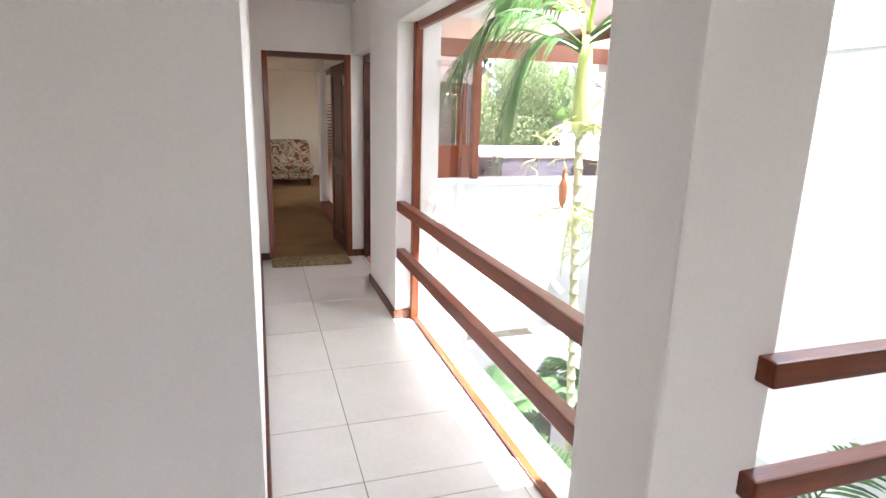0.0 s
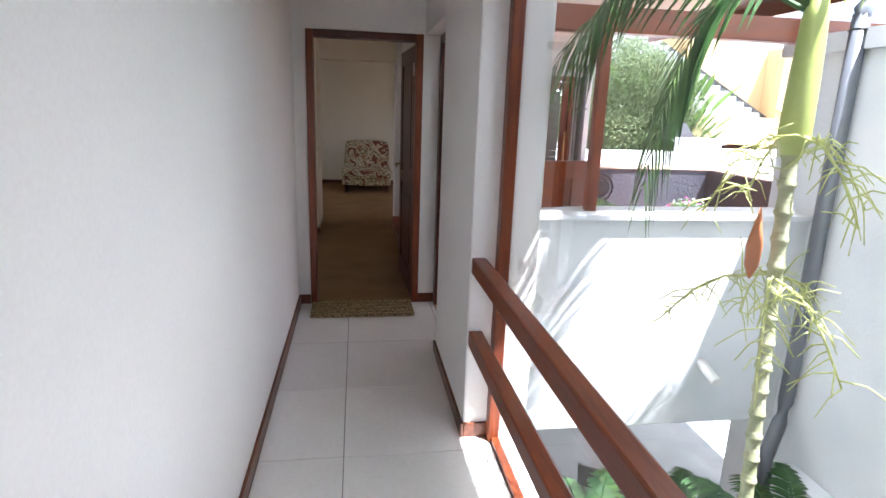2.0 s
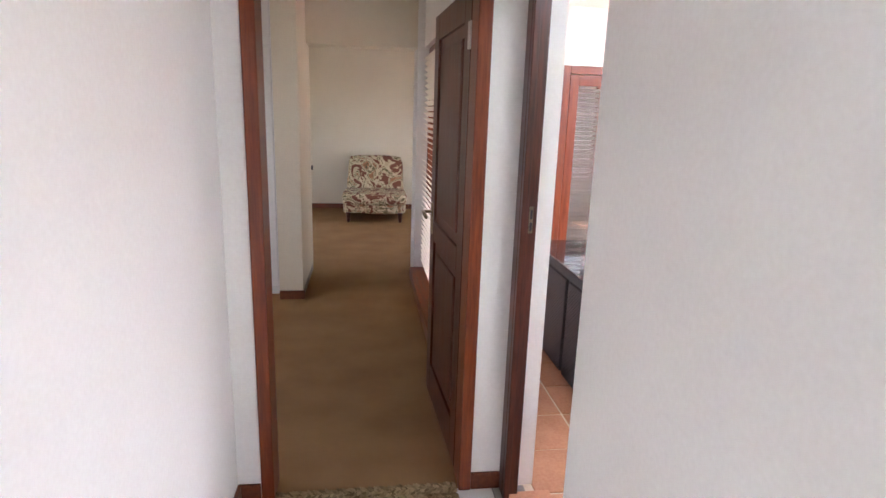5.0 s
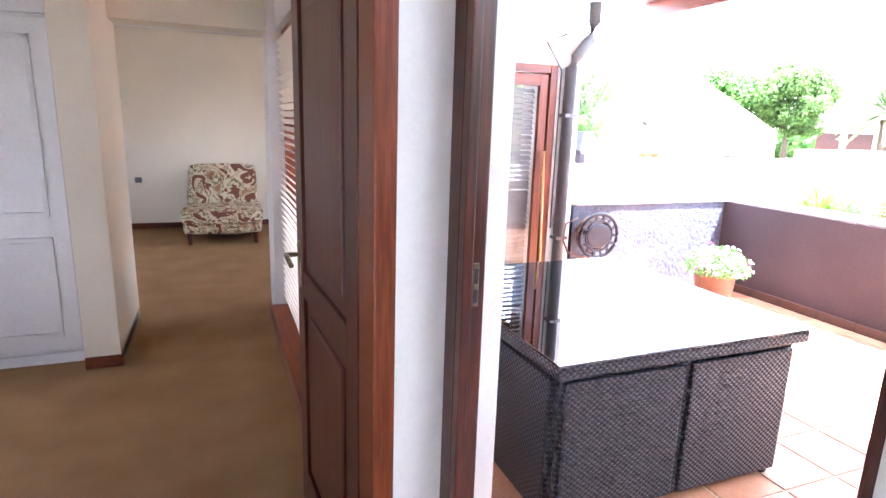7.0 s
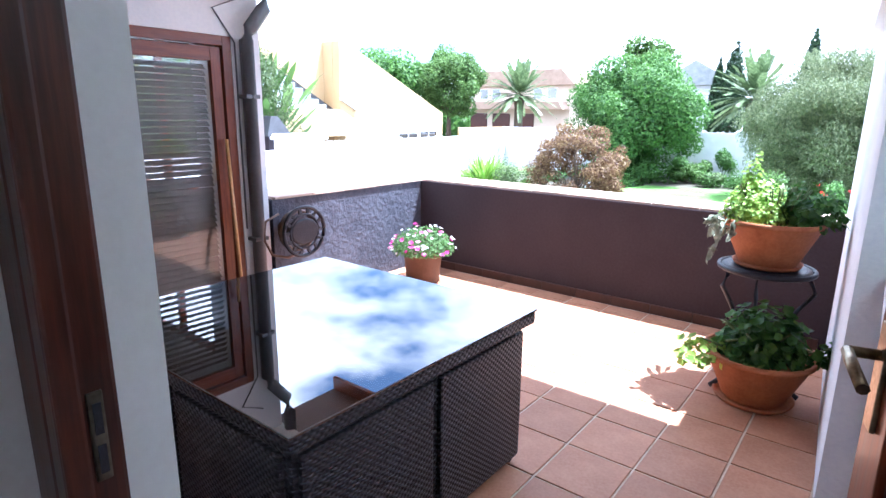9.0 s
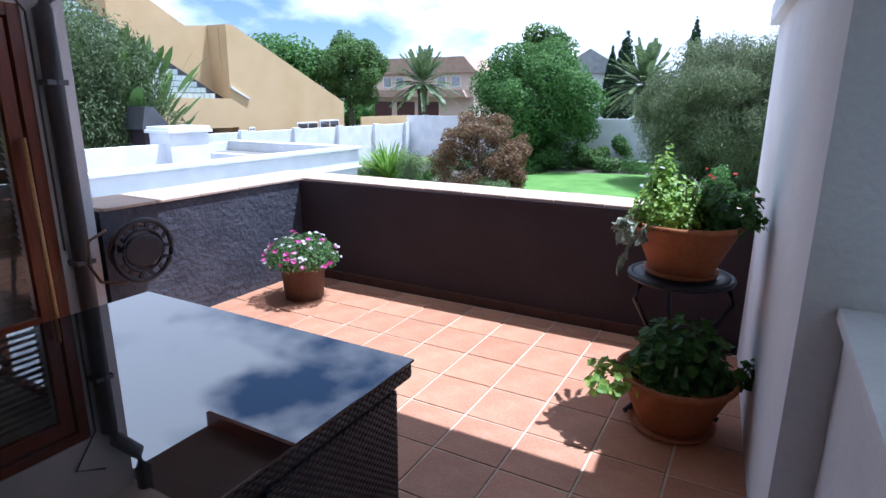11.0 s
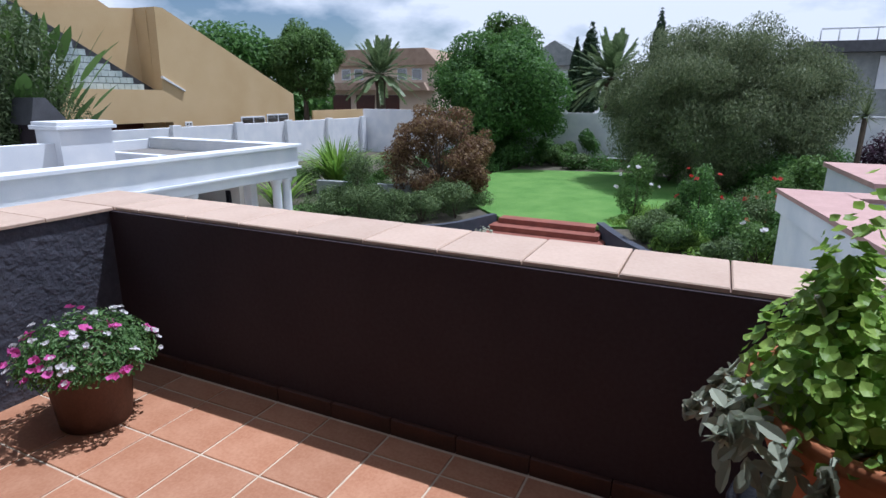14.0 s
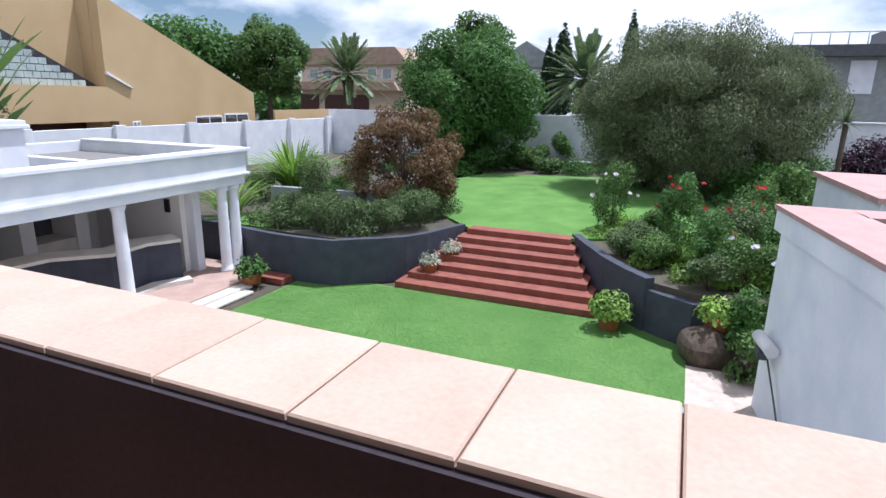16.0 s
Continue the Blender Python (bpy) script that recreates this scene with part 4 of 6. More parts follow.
# ---- palms ----
def frond_mesh(base, way, length, droop, rise=0.35, pairs=34, leaf=0.42, width=0.026, hang=0.6, seed=1, keel=0.55):
    """One feather leaf: arching rachis with paired narrow leaflets. Returns verts and faces."""
    g = random.Random(seed)
    w = Vector((way[0], way[1], 0)).normalized()
    side = w.cross(Vector((0, 0, 1)))
    vs, fs = [], []

    def at(s):
        return Vector(base) + w * length * (s - 0.18 * s * s * droop) + Vector((0, 0, rise * length * s - droop * length * 0.62 * s ** 2.1))

    for i in range(14):
        s0, s1 = i / 14, (i + 1) / 14
        a, b = at(s0), at(s1)
        r0, r1 = 0.014 * (1 - 0.8 * s0), 0.014 * (1 - 0.8 * s1)
        k = len(vs)
        for p_, r in ((a, r0), (b, r1)):
            vs += [tuple(p_ + side * r), tuple(p_ + Vector((0, 0, r))), tuple(p_ - side * r), tuple(p_ - Vector((0, 0, r)))]
        fs += [(k + j, k + (j + 1) % 4, k + 4 + (j + 1) % 4, k + 4 + j) for j in range(4)]
    for i in range(pairs):
        s = 0.16 + 0.83 * i / (pairs - 1)
        c = at(s)
        tang = (at(min(1, s + 0.02)) - at(s - 0.02)).normalized()
        L = leaf * (0.35 + 0.65 * math.sin(math.pi * min(1, 0.12 + s * 0.86)) ** 0.7) * g.uniform(0.88, 1.1)
        for q in (-1, 1):
            d = (side * q * keel + tang * 0.62 + Vector((0, 0, g.uniform(-0.1, 0.12)))).normalized()
            n_ = d.cross(tang).normalized()
            wd = d.cross(n_).normalized() * width * 0.5
            k = len(vs)
            pts = []
            for f in (0.0, 0.25, 0.55, 0.8, 1.0):
                pts.append(c + d * L * f * (1 - 0.1 * f) + Vector((0, 0, -hang * L * f * f)))
            for f, p_ in zip((0.5, 1.0, 0.95, 0.6, 0.05), pts):
                vs += [tuple(p_ + wd * f), tuple(p_ - wd * f)]
            fs += [(k + 2 * j, k + 2 * j + 1, k + 2 * j + 3, k + 2 * j + 2) for j in range(4)]
    return vs, fs


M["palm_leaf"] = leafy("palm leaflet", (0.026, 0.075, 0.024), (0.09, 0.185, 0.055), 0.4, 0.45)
# Lit copy: sun on these fronds is put into a yellower leaf colour.
M["palm_leaf_sunlit"] = leafy("sunlit yellow-green palm leaflet", (0.16, 0.26, 0.03), (0.36, 0.46, 0.06), 0.45, 0.5)
M["palm_trunk"] = surface("ringed pale green palm trunk", (0.17, 0.19, 0.09), (0.42, 0.42, 0.28), 0.6, 4, 40, 0.3, stretch=(0.6, 0.6, 2.2))
M["palm_shaft"] = surface("smooth yellow-green crown shaft", (0.26, 0.32, 0.08), (0.42, 0.46, 0.16), 0.4, 5, 40, 0.05)
M["blossom"] = surface("yellow-green palm blossom stalk", (0.34, 0.38, 0.10), (0.55, 0.56, 0.22), 0.6, 8, 40, 0.1)

pl = thing("palm_tree", "slender ringed palm with drooping feather fronds in the courtyard", "palm")
prof = []
z = G
while z < 1.45:
    r = 0.034 + 0.03 * max(0, (G + 0.8 - z))
    prof += [(r, z), (r + 0.006, z + 0.012), (r + 0.006, z + 0.022), (r, z + 0.034), (r - 0.003, z + 0.10)]
    z += 0.125
bm = lathe(prof, 18)
for v in bm.verts:
    v.co.x += 0.055 * (1.42 - v.co.z)
part("trunk", bm, M["palm_trunk"], pl)
part("crown_shaft", lathe([(0.044, 1.42), (0.066, 1.5), (0.06, 1.75), (0.05, 1.98), (0.03, 2.12)], 18), M["palm_shaft"], pl)
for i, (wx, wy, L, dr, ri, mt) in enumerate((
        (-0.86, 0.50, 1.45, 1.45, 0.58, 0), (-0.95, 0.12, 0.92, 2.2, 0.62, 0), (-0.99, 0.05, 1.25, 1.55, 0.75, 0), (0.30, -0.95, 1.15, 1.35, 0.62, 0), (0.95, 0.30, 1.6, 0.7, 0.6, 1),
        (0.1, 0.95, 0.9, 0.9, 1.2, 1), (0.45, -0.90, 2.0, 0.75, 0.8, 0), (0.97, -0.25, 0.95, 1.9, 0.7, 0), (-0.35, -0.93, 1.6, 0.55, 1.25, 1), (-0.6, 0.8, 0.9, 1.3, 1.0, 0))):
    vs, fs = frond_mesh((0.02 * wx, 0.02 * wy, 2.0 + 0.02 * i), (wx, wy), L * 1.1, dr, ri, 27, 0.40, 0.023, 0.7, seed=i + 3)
    arrays("frond", vs, fs, M["palm_leaf_sunlit" if mt else "palm_leaf"], pl)
for zc, nst, reach, sd in ((0.86, 5, 0.46, 2), (1.50, 4, 0.42, 9)):
    g = random.Random(sd)
    for k in range(nst):
        a = 2 * math.pi * k / nst + g.uniform(-0.3, 0.3)
        bm = bm_new()
        d = Vector((math.cos(a), math.sin(a), 0))
        main = [d * reach * s + Vector((0, 0, zc + 0.10 * s - 0.42 * s * s)) for s in (0.1, 0.4, 0.7, 1.0)]
        tube(main, 0.008, 5, bm, 0.5)
        for j in range(22):
            s = 0.2 + 0.8 * j / 21
            c = d * reach * s + Vector((0, 0, zc + 0.10 * s - 0.42 * s * s))
            e = Vector((g.gauss(0, 1), g.gauss(0, 1), g.gauss(-0.4, 0.6))).normalized() * g.uniform(0.10, 0.22)
            tube([c, c + e * 0.5 + Vector((0, 0, 0.01)), c + e + Vector((0, 0, -0.03))], 0.0042, 4, bm, 0.6)
        part("flower_stalk", bm, M["blossom"], pl)
part("spathe", lathe([(0.004, 0), (0.03, 0.06), (0.034, 0.16), (0.012, 0.28), (0.003, 0.33)], 10, at=(-0.10, 0.0, 0.86)), M["clay"], pl, "brown woody flower sheath")
pl.matrix_basis = pose(2.76, 3.85, 0)

# ---- courtyard ----
M["paving"] = surface("grey patio paving", (0.22, 0.24, 0.24), (0.34, 0.35, 0.34), 0.8, 3, 40, 0.3)
structure("floor_courtyard", box(1.68, 6.4, 1.2, 9.9, G - 0.1, G), M["paving"], "grey patio paving of the courtyard", "floor")
structure("wall_courtyard_west", box(1.45, 1.68, 1.2, 9.9, G, -0.2), WO, "white plastered courtyard wall below the corridor", "wall")
structure("wall_courtyard_south", box(1.68, 3.95, 1.1, 1.30, G, -0.2), WO, "white plastered courtyard wall below the landing", "wall")
structure("ledge_courtyard", box(3.80, 3.95, 1.3, 4.75, -0.95, -0.80, 0.01), WO, "white plastered ledge along the courtyard wall", "ledge")
structure("coping_courtyard", box(1.64, 3.95, 4.97, 5.33, 0.90, 0.94, 0.008), WO, "white coping on the courtyard parapet", "coping")
yp = thing("rain_pipe", "dark slate grey rain pipe bending over a ledge in the courtyard", "pipe")
part("pipe", tube([(3.89, 4.84, 2.2), (3.89, 4.84, -0.38), (3.84, 4.80, -0.50), (3.70, 4.70, -0.66), (3.68, 4.68, -0.80), (3.70, 4.69, -1.0), (3.70, 4.69, G)], 0.05, 12), M["pipe"], yp)
part("elbow", tube([(3.89, 4.84, 2.1), (3.90, 4.84, 2.22), (3.97, 4.84, 2.30)], 0.06, 12), M["pipe"], yp)
sp_ = thing("drain_spout", "short white drain spout in the courtyard wall", "spout")
part("tube", tube([(3.30, 5.02, -0.12), (3.30, 4.80, -0.18)], 0.035, 12), M["white_paint"], sp_)

M["fern"] = leafy("dark courtyard fern leaf", (0.025, 0.085, 0.03), (0.09, 0.19, 0.06), 0.5, 0.3)
for i, (x, y, n_, L) in enumerate(((3.5, 4.05, 17, 0.8), (2.4, 4.55, 12, 0.7), (3.4, 3.1, 13, 0.9), (3.05, 4.55, 13, 0.7), (2.1, 2.4, 12, 0.8), (2.9, 2.2, 12, 0.85))):
    fe = thing("fern", "dark green arching fern in the courtyard bed", "fern", "courtyard ferns", pose(x, y, G))
    hs_ = (1.75, 1.55, 1.4, 1.5, 0.7, 0.8)[i]
    part("stem", tube([(0, 0, 0), (0.02, 0.01, hs_)], 0.06, 8), M["bark"], fe)
    for k in range(n_):
        a = 2 * math.pi * k / n_ + i
        vs, fs = frond_mesh((0, 0, hs_), (math.cos(a), math.sin(a)), L, 0.75, 0.9 - 0.15 * (k % 3), 22, 0.20, 0.03, 0.35, seed=50 + i * 20 + k, keel=0.8)
        arrays("frond", vs, fs, M["fern"], fe)
ar = thing("areca_palm", "bushy areca palm rising below the landing rail", "palm", "", pose(2.55, 2.1, G))
for k in range(6):
    a = 1.05 * k
    part("cane", tube([(0.08 * math.cos(a), 0.08 * math.sin(a), 0), (0.16 * math.cos(a), 0.16 * math.sin(a), 1.5)], 0.02, 7), M["palm_shaft"], ar)
for k in range(18):
    a = 2.39996 * k
    vs, fs = frond_mesh((0.16 * math.cos(a), 0.16 * math.sin(a), 1.4), (math.cos(a), math.sin(a)), 1.25, 0.6, 1.25 - 0.045 * k, 28, 0.40, 0.024, 0.35, seed=90 + k, keel=0.8)
    arrays("frond", vs, fs, M["palm_leaf"], ar)
M["dark_wood"] = wood("weathered dark wood", (0.05, 0.045, 0.04), (0.12, 0.11, 0.10), 0.6, 2)


def folding_chair():
    c = thing("garden_chair", "dark slatted wooden folding chair on the patio", "chair", "patio chairs")
    for s in (-0.22, 0.22):
        part("leg", tube([(s, -0.22, 0), (s, 0.18, 0.88)], 0.016, 6), M["dark_wood"], c)
        part("leg", tube([(s * 0.9, 0.24, 0), (s * 0.9, -0.18, 0.45)], 0.016, 6), M["dark_wood"], c)
    for k in range(5):
        part("seat_slat", box(-0.23, 0.23, -0.2 + k * 0.085, -0.13 + k * 0.085, 0.44, 0.46, 0.004), M["dark_wood"], c)
    for k in range(4):
        y = 0.03 + 0.09 * k * 0.45
        part("back_slat", box(-0.23, 0.23, y + 0.03, y + 0.05, 0.56 + k * 0.085, 0.62 + k * 0.085, 0.004), M["dark_wood"], c)
    return c


gc = folding_chair()
gc.matrix_basis = pose(2.75, 6.35, G, 0, 0, 170)
copy_thing(gc, pose(3.45, 6.55, G, 0, 0, 150))


# ---- garden plants ----
def blades(rngn, n, centres, radii, size, ratio, jitter=0.6, shell=0.55, droop=0.0, hole=0.0, hs=1.2):
    """Vectorised leaves in a set of ellipsoid clumps, thinned by noise so that gaps stay."""
    C, R = np.array(centres, float), np.array(radii, float)
    wts = np.prod(R, axis=1) ** 0.67
    idx = rngn.choice(len(C), n, p=wts / wts.sum())
    d = rngn.normal(size=(n, 3))
    d /= np.linalg.norm(d, axis=1)[:, None]
    k = shell + (1 - shell) * rngn.random(n) ** 0.6
    P = C[idx] + R[idx] * d * k[:, None]
    if hole:
        q = P * hs
        f = np.sin(q[:, 0] * 1.7 + 1.3 * np.sin(q[:, 2] * 1.1)) + np.sin(q[:, 1] * 1.9 + 1.7 * np.sin(q[:, 0])) + np.sin(q[:, 2] * 2.3 + q[:, 1])
        keep = f > -3 + hole * 3
        P, d = P[keep], d[keep]
    n = len(P)
    N = d + rngn.normal(size=(n, 3)) * jitter
    N[:, 2] += 0.4
    N /= np.linalg.norm(N, axis=1)[:, None]
    A = np.cross(N, rngn.normal(size=(n, 3)))
    if droop:
        A = A * (1 - droop) + np.array([0, 0, -1.0]) * droop + rngn.normal(size=(n, 3)) * 0.25
    A /= np.linalg.norm(A, axis=1)[:, None]
    B = np.cross(N, A)
    B /= np.maximum(1e-6, np.linalg.norm(B, axis=1))[:, None]
    s = size * (0.6 + 0.8 * rngn.random(n))[:, None]
    V = np.stack([P - A * s * 0.5, P + B * s * 0.5 * ratio + N * s * 0.08, P + A * s * 0.5, P - B * s * 0.5 * ratio + N * s * 0.08], axis=1).reshape(-1, 3)
    F = np.arange(4 * n).reshape(n, 4)
    return V.tolist(), F.tolist()


def crown_clumps(rngn, c, r, n, k=0.48, low=0.4):
    """Clump centres spread over an ellipsoid, with uneven radii."""
    d = rngn.normal(size=(n, 3))
    d /= np.linalg.norm(d, axis=1)[:, None]
    d[:, 2] = np.where(rngn.random(n) < low, d[:, 2], np.abs(d[:, 2]))
    C = np.array(c) + np.array(r) * d * (0.45 + 0.35 * rngn.random(n))[:, None]
    R = np.array(r)[None, :] * (k * (0.65 + 0.6 * rngn.random(n)))[:, None]
    return C.tolist(), R.tolist()


def tree(name, label, at, trunk_top, c, r, mat, n, size, ratio=0.5, clumps=16, seed=1, droop=0.0, hole=0.25, trunk_r=0.16, limbs=6, k=0.48, category="tree", group="", shell=0.5, low=0.4):
    g = np.random.default_rng(seed)
    tr = thing(name, label, category, group, pose(*at))
    C, R = crown_clumps(g, c, r, clumps, k, low)
    V, F = blades(g, n, C, R, size, ratio, droop=droop, hole=hole, shell=shell)
    arrays("crown", V, F, mat, tr)
    bm = tube([(0, 0, 0), (0.05, 0.03, trunk_top * 0.5), (0.0, 0.0, trunk_top)], trunk_r, 9, taper=0.6)
    for i in range(min(limbs, clumps)):
        e = Vector(C[i])
        tube([(0, 0, trunk_top * 0.85), e * 0.45 + Vector((0, 0, trunk_top * 0.45)), e], trunk_r * 0.45, 6, bm, 0.25)
    part("trunk", bm, M["bark"], tr)
    return tr


M["lf_green"] = leafy("broad green tree leaf", (0.035, 0.095, 0.02), (0.13, 0.26, 0.055), 0.6, 0.35)
M["lf_olive"] = leafy("grey-green narrow leaf", (0.075, 0.105, 0.045), (0.24, 0.28, 0.14), 0.55, 0.3)
M["lf_pepper"] = leafy("dull green narrow leaf", (0.05, 0.08, 0.03), (0.16, 0.21, 0.09), 0.6, 0.3)
M["lf_maple"] = leafy("reddish brown leaf", (0.085, 0.035, 0.022), (0.27, 0.18, 0.08), 0.55, 0.35)
M["lf_mid"] = leafy("mid green leaf", (0.05, 0.105, 0.025), (0.16, 0.27, 0.065), 0.6, 0.35)
M["lf_lime"] = leafy("bright green strap leaf", (0.11, 0.22, 0.03), (0.29, 0.44, 0.08), 0.45, 0.35)
M["lf_dark"] = leafy("dark conifer leaf", (0.012, 0.035, 0.012), (0.035, 0.075, 0.025), 0.6, 0.15)
M["lf_palm"] = leafy("stiff grey-green palm leaflet", (0.08, 0.125, 0.05), (0.21, 0.28, 0.125), 0.45, 0.35)
M["lf_purple"] = leafy("dark purple leaf", (0.03, 0.012, 0.025), (0.09, 0.045, 0.07), 0.5, 0.25)
M["lf_lav"] = leafy("lavender grey leaf", (0.06, 0.10, 0.035), (0.17, 0.24, 0.085), 0.6, 0.25)
M["red_petal"] = leafy("red rose petal", (0.45, 0.02, 0.02), (0.65, 0.08, 0.06), 0.6, 0.3)

tree("maple_tree", "open reddish-brown leaved small tree in the raised bed", (20.1, 14.1, U - 0.05), 0.7, (0.0, 0.0, 1.55), (2.0, 2.25, 1.85), M["lf_maple"], 30000, 0.085, 0.5, 130, 23, low=0.85, hole=0.52, trunk_r=0.06, limbs=40, k=0.14)
tree("broadleaf_tree", "large dense rounded green tree by the garden wall", (31.5, 16.5, U - 0.05), 1.4, (0, -0.05, 3.1), (3.6, 4.1, 3.6), M["lf_green"], 100000, 0.15, 0.5, 110, 12, low=0.6, hole=0.25, trunk_r=0.22, limbs=10, k=0.25)
tree("pepper_tree", "broad grey-green tree with fine drooping foliage over the lawn edge", (28.6, 6.2, U - 0.05), 1.3, (0, 0.15, 2.85), (4.1, 5.1, 3.85), M["lf_olive"], 240000, 0.12, 0.27, 230, 13, low=0.85, droop=0.5, hole=0.26, trunk_r=0.22, limbs=18, k=0.17, shell=0.3)
tree("street_tree", "tall green tree behind the ochre house", (41.5, 36.4, -1.0), 2.6, (0, 0, 5.0), (3.3, 3.4, 3.2), M["lf_mid"], 36000, 0.22, 0.5, 70, 14, low=0.8, hole=0.2, trunk_r=0.25, k=0.27)
tree("street_tree", "green tree half hidden behind the ochre gable", (38.5, 42.0, -1.0), 2.6, (0, 0, 4.3), (5.0, 4.6, 3.0), M["lf_green"], 14000, 0.38, 0.5, 20, 15, hole=0.3, trunk_r=0.25)
tree("young_tree", "light green tree rising above the rounded tree", (45, 20.6, 0.0), 3.5, (0, 0, 5.2), (2.1, 2.1, 2.0), M["lf_mid"], 5000, 0.30, 0.5, 12, 16, hole=0.45, trunk_r=0.12)
tree("pepper_tree", "grey-green tree beside the pavilion roof", (10.7, 23.0, G), 3.0, (0.5, -0.2, 4.0), (3.3, 2.6, 3.7), M["lf_pepper"], 52000, 0.13, 0.32, 80, 17, droop=0.4, hole=0.15, trunk_r=0.15, low=1.0, k=0.27)
for i, (x, y, h, w) in enumerate(((55, 16.9, 7.0, 1.0), (55.5, 18.2, 5.9, 0.6), (55, 11.5, 7.7, 0.75))):
    g = np.random.default_rng(30 + i)
    cy = thing("cypress_tree", "narrow dark green cypress in the distance", "tree", "distant cypresses", pose(x, y, 0))
    C = [(0, 0, h * (0.12 + 0.86 * k / 9)) for k in range(10)]
    R = [(w * (1.15 - 0.95 * (k / 9) ** 3), w * (1.15 - 0.95 * (k / 9) ** 3), h * 0.11) for k in range(10)]
    V, F = blades(g, 5000, C, R, 0.34, 0.4, shell=0.6)
    arrays("crown", V, F, M["lf_dark"], cy)
    part("trunk", tube([(0, 0, -2.8), (0, 0, h * 0.5)], 0.16, 7), M["bark"], cy)

for i, (x, y, zb, zt, L, nf) in enumerate(((42, 29.7, -2.8, 2.9, 3.3, 70), (40, 12.4, -2.8, 2.5, 3.1, 70))):
    dpm = thing("date_palm", "stout date palm with stiff arching grey-green fronds", "palm", "date palms", pose(x, y, 0))
    part("trunk", lathe([(0.42, zb), (0.36, zb + 1.5), (0.34, zt - 0.9), (0.46, zt - 0.4), (0.30, zt + 0.1)], 14), M["bark"], dpm)
    g = random.Random(70 + i)
    for k in range(nf):
        a, el = 2.39996 * k, radians(82 - 105 * (k / nf) + g.uniform(-6, 6))
        run = L * g.uniform(0.88, 1.08) * max(0.18, math.cos(el))
        vs, fs = frond_mesh((0, 0, zt), (math.cos(a), math.sin(a)), run, (0.30 + 0.5 * math.cos(el)) / (0.62 * run), math.tan(el) if el < 1.38 else 5.2, 26, 0.46, 0.075, 0.10, seed=200 + 60 * i + k, keel=0.42)
        arrays("frond", vs, fs, M["lf_palm"], dpm)


def strap_plant(name, label, at, n, length, width, mat, seed, category="plant", group="", spread=0.5, outline=((0, 0.5), (0.3, 1.0), (0.6, 0.9), (0.85, 0.5), (1, 0.05))):
    """A tuft of long arching strap leaves."""
    g = random.Random(seed)
    vs, fs = [], []
    for _ in range(n):
        a, lean = g.uniform(0, 6.283), g.uniform(0.15, 1.0) * spread
        d = Vector((math.cos(a), math.sin(a), 0))
        s = Vector((-d.y, d.x, 0))
        L = length * g.uniform(0.6, 1.1)
        o = d * g.uniform(0, 0.12 * length)
        k = len(vs)
        for f, wd in outline:
            p_ = o + d * L * lean * f * (0.5 + 0.9 * f) + Vector((0, 0, L * (f - 0.55 * lean * f * f * f)))
            vs += [tuple(p_ + s * width * wd * 0.5), tuple(p_ - s * width * wd * 0.5)]
        fs += [(k + 2 * j, k + 2 * j + 1, k + 2 * j + 3, k + 2 * j + 2) for j in range(len(outline) - 1)]
    t_ = thing(name, label, category, group, pose(*at))
    arrays("foliage", vs, fs, mat, t_)
    return t_


def bush(label, at, r, mat, n, size, seed, flowers=None, nf=0, group="", ratio=0.5, name="shrub", hole=0.3):
    g = np.random.default_rng(seed)
    b = thing(name, label, "shrub", group, pose(*at))
    C, R = crown_clumps(g, (0, 0, r[2] * 0.85), (r[0] * 0.9, r[1] * 0.9, r[2] * 0.8), 9, 0.5)
    V, F = blades(g, n, C, R, size, ratio, hole=hole, shell=0.3)
    arrays("foliage", V, F, mat, b)
    bm = bm_new()
    for i in range(5):
        tube([(0, 0, 0), tuple(Vector(C[i]) * 0.5), tuple(C[i])], 0.015, 5, bm, 0.5)
    part("stem", bm, M["bark"], b)
    if flowers:
        gr, spot = random.Random(seed), dome(0, 0, r[2] * 0.8, r[0], r[1], r[2] * 0.95, 0.9)
        for _ in range(nf):
            c, d = spot(gr)
            arrays("flower", *leaf_cloud(gr, 5, lambda q_: (Vector(c) + Vector((q_.gauss(0, 0.015), q_.gauss(0, 0.015), q_.gauss(0, 0.015))), d), 0.10, lobed=True, fold=0.6), flowers, b)
    return b


strap_plant("strelitzia", "tall strelitzia clump with broad green paddle leaves", (12.7, 23.1, G), 170, 6.3, 0.36, M["lf_mid"], 81, spread=0.30, outline=((0, 0.1), (0.4, 0.1), (0.80, 0.1), (0.82, 0.6), (0.88, 1.0), (0.95, 0.8), (1, 0.05)))
strap_plant("flax_plant", "bright green arching strap-leaved clump in the raised bed", (20.6, 18.4, U), 280, 2.0, 0.085, M["lf_lime"], 82, spread=0.85)
strap_plant("flax_plant", "bright green strap-leaved clump beside the pavilion", (17.2, 18.0, U - 0.2), 90, 1.5, 0.07, M["lf_lime"], 83, spread=0.75)
yu = thing("yucca", "spiky yucca rosette on a stem beyond the lawn", "plant", "", pose(26.6, 2.1, U))
part("stem", tube([(0, 0, 0), (0, 0, 2.7)], 0.08, 8), M["bark"], yu)
g = random.Random(85)
vs, fs = [], []
for k in range(80):
    d = Vector((g.gauss(0, 1), g.gauss(0, 1), g.gauss(0.2, 0.8))).normalized()
    s = d.cross(Vector((0, 0, 1))).normalized() * 0.03
    b = len(vs)
    vs += [tuple(Vector((0, 0, 2.8)) + s), tuple(Vector((0, 0, 2.8)) - s), tuple(Vector((0, 0, 2.8)) + d * 0.75)]
    fs.append((b, b + 1, b + 2))
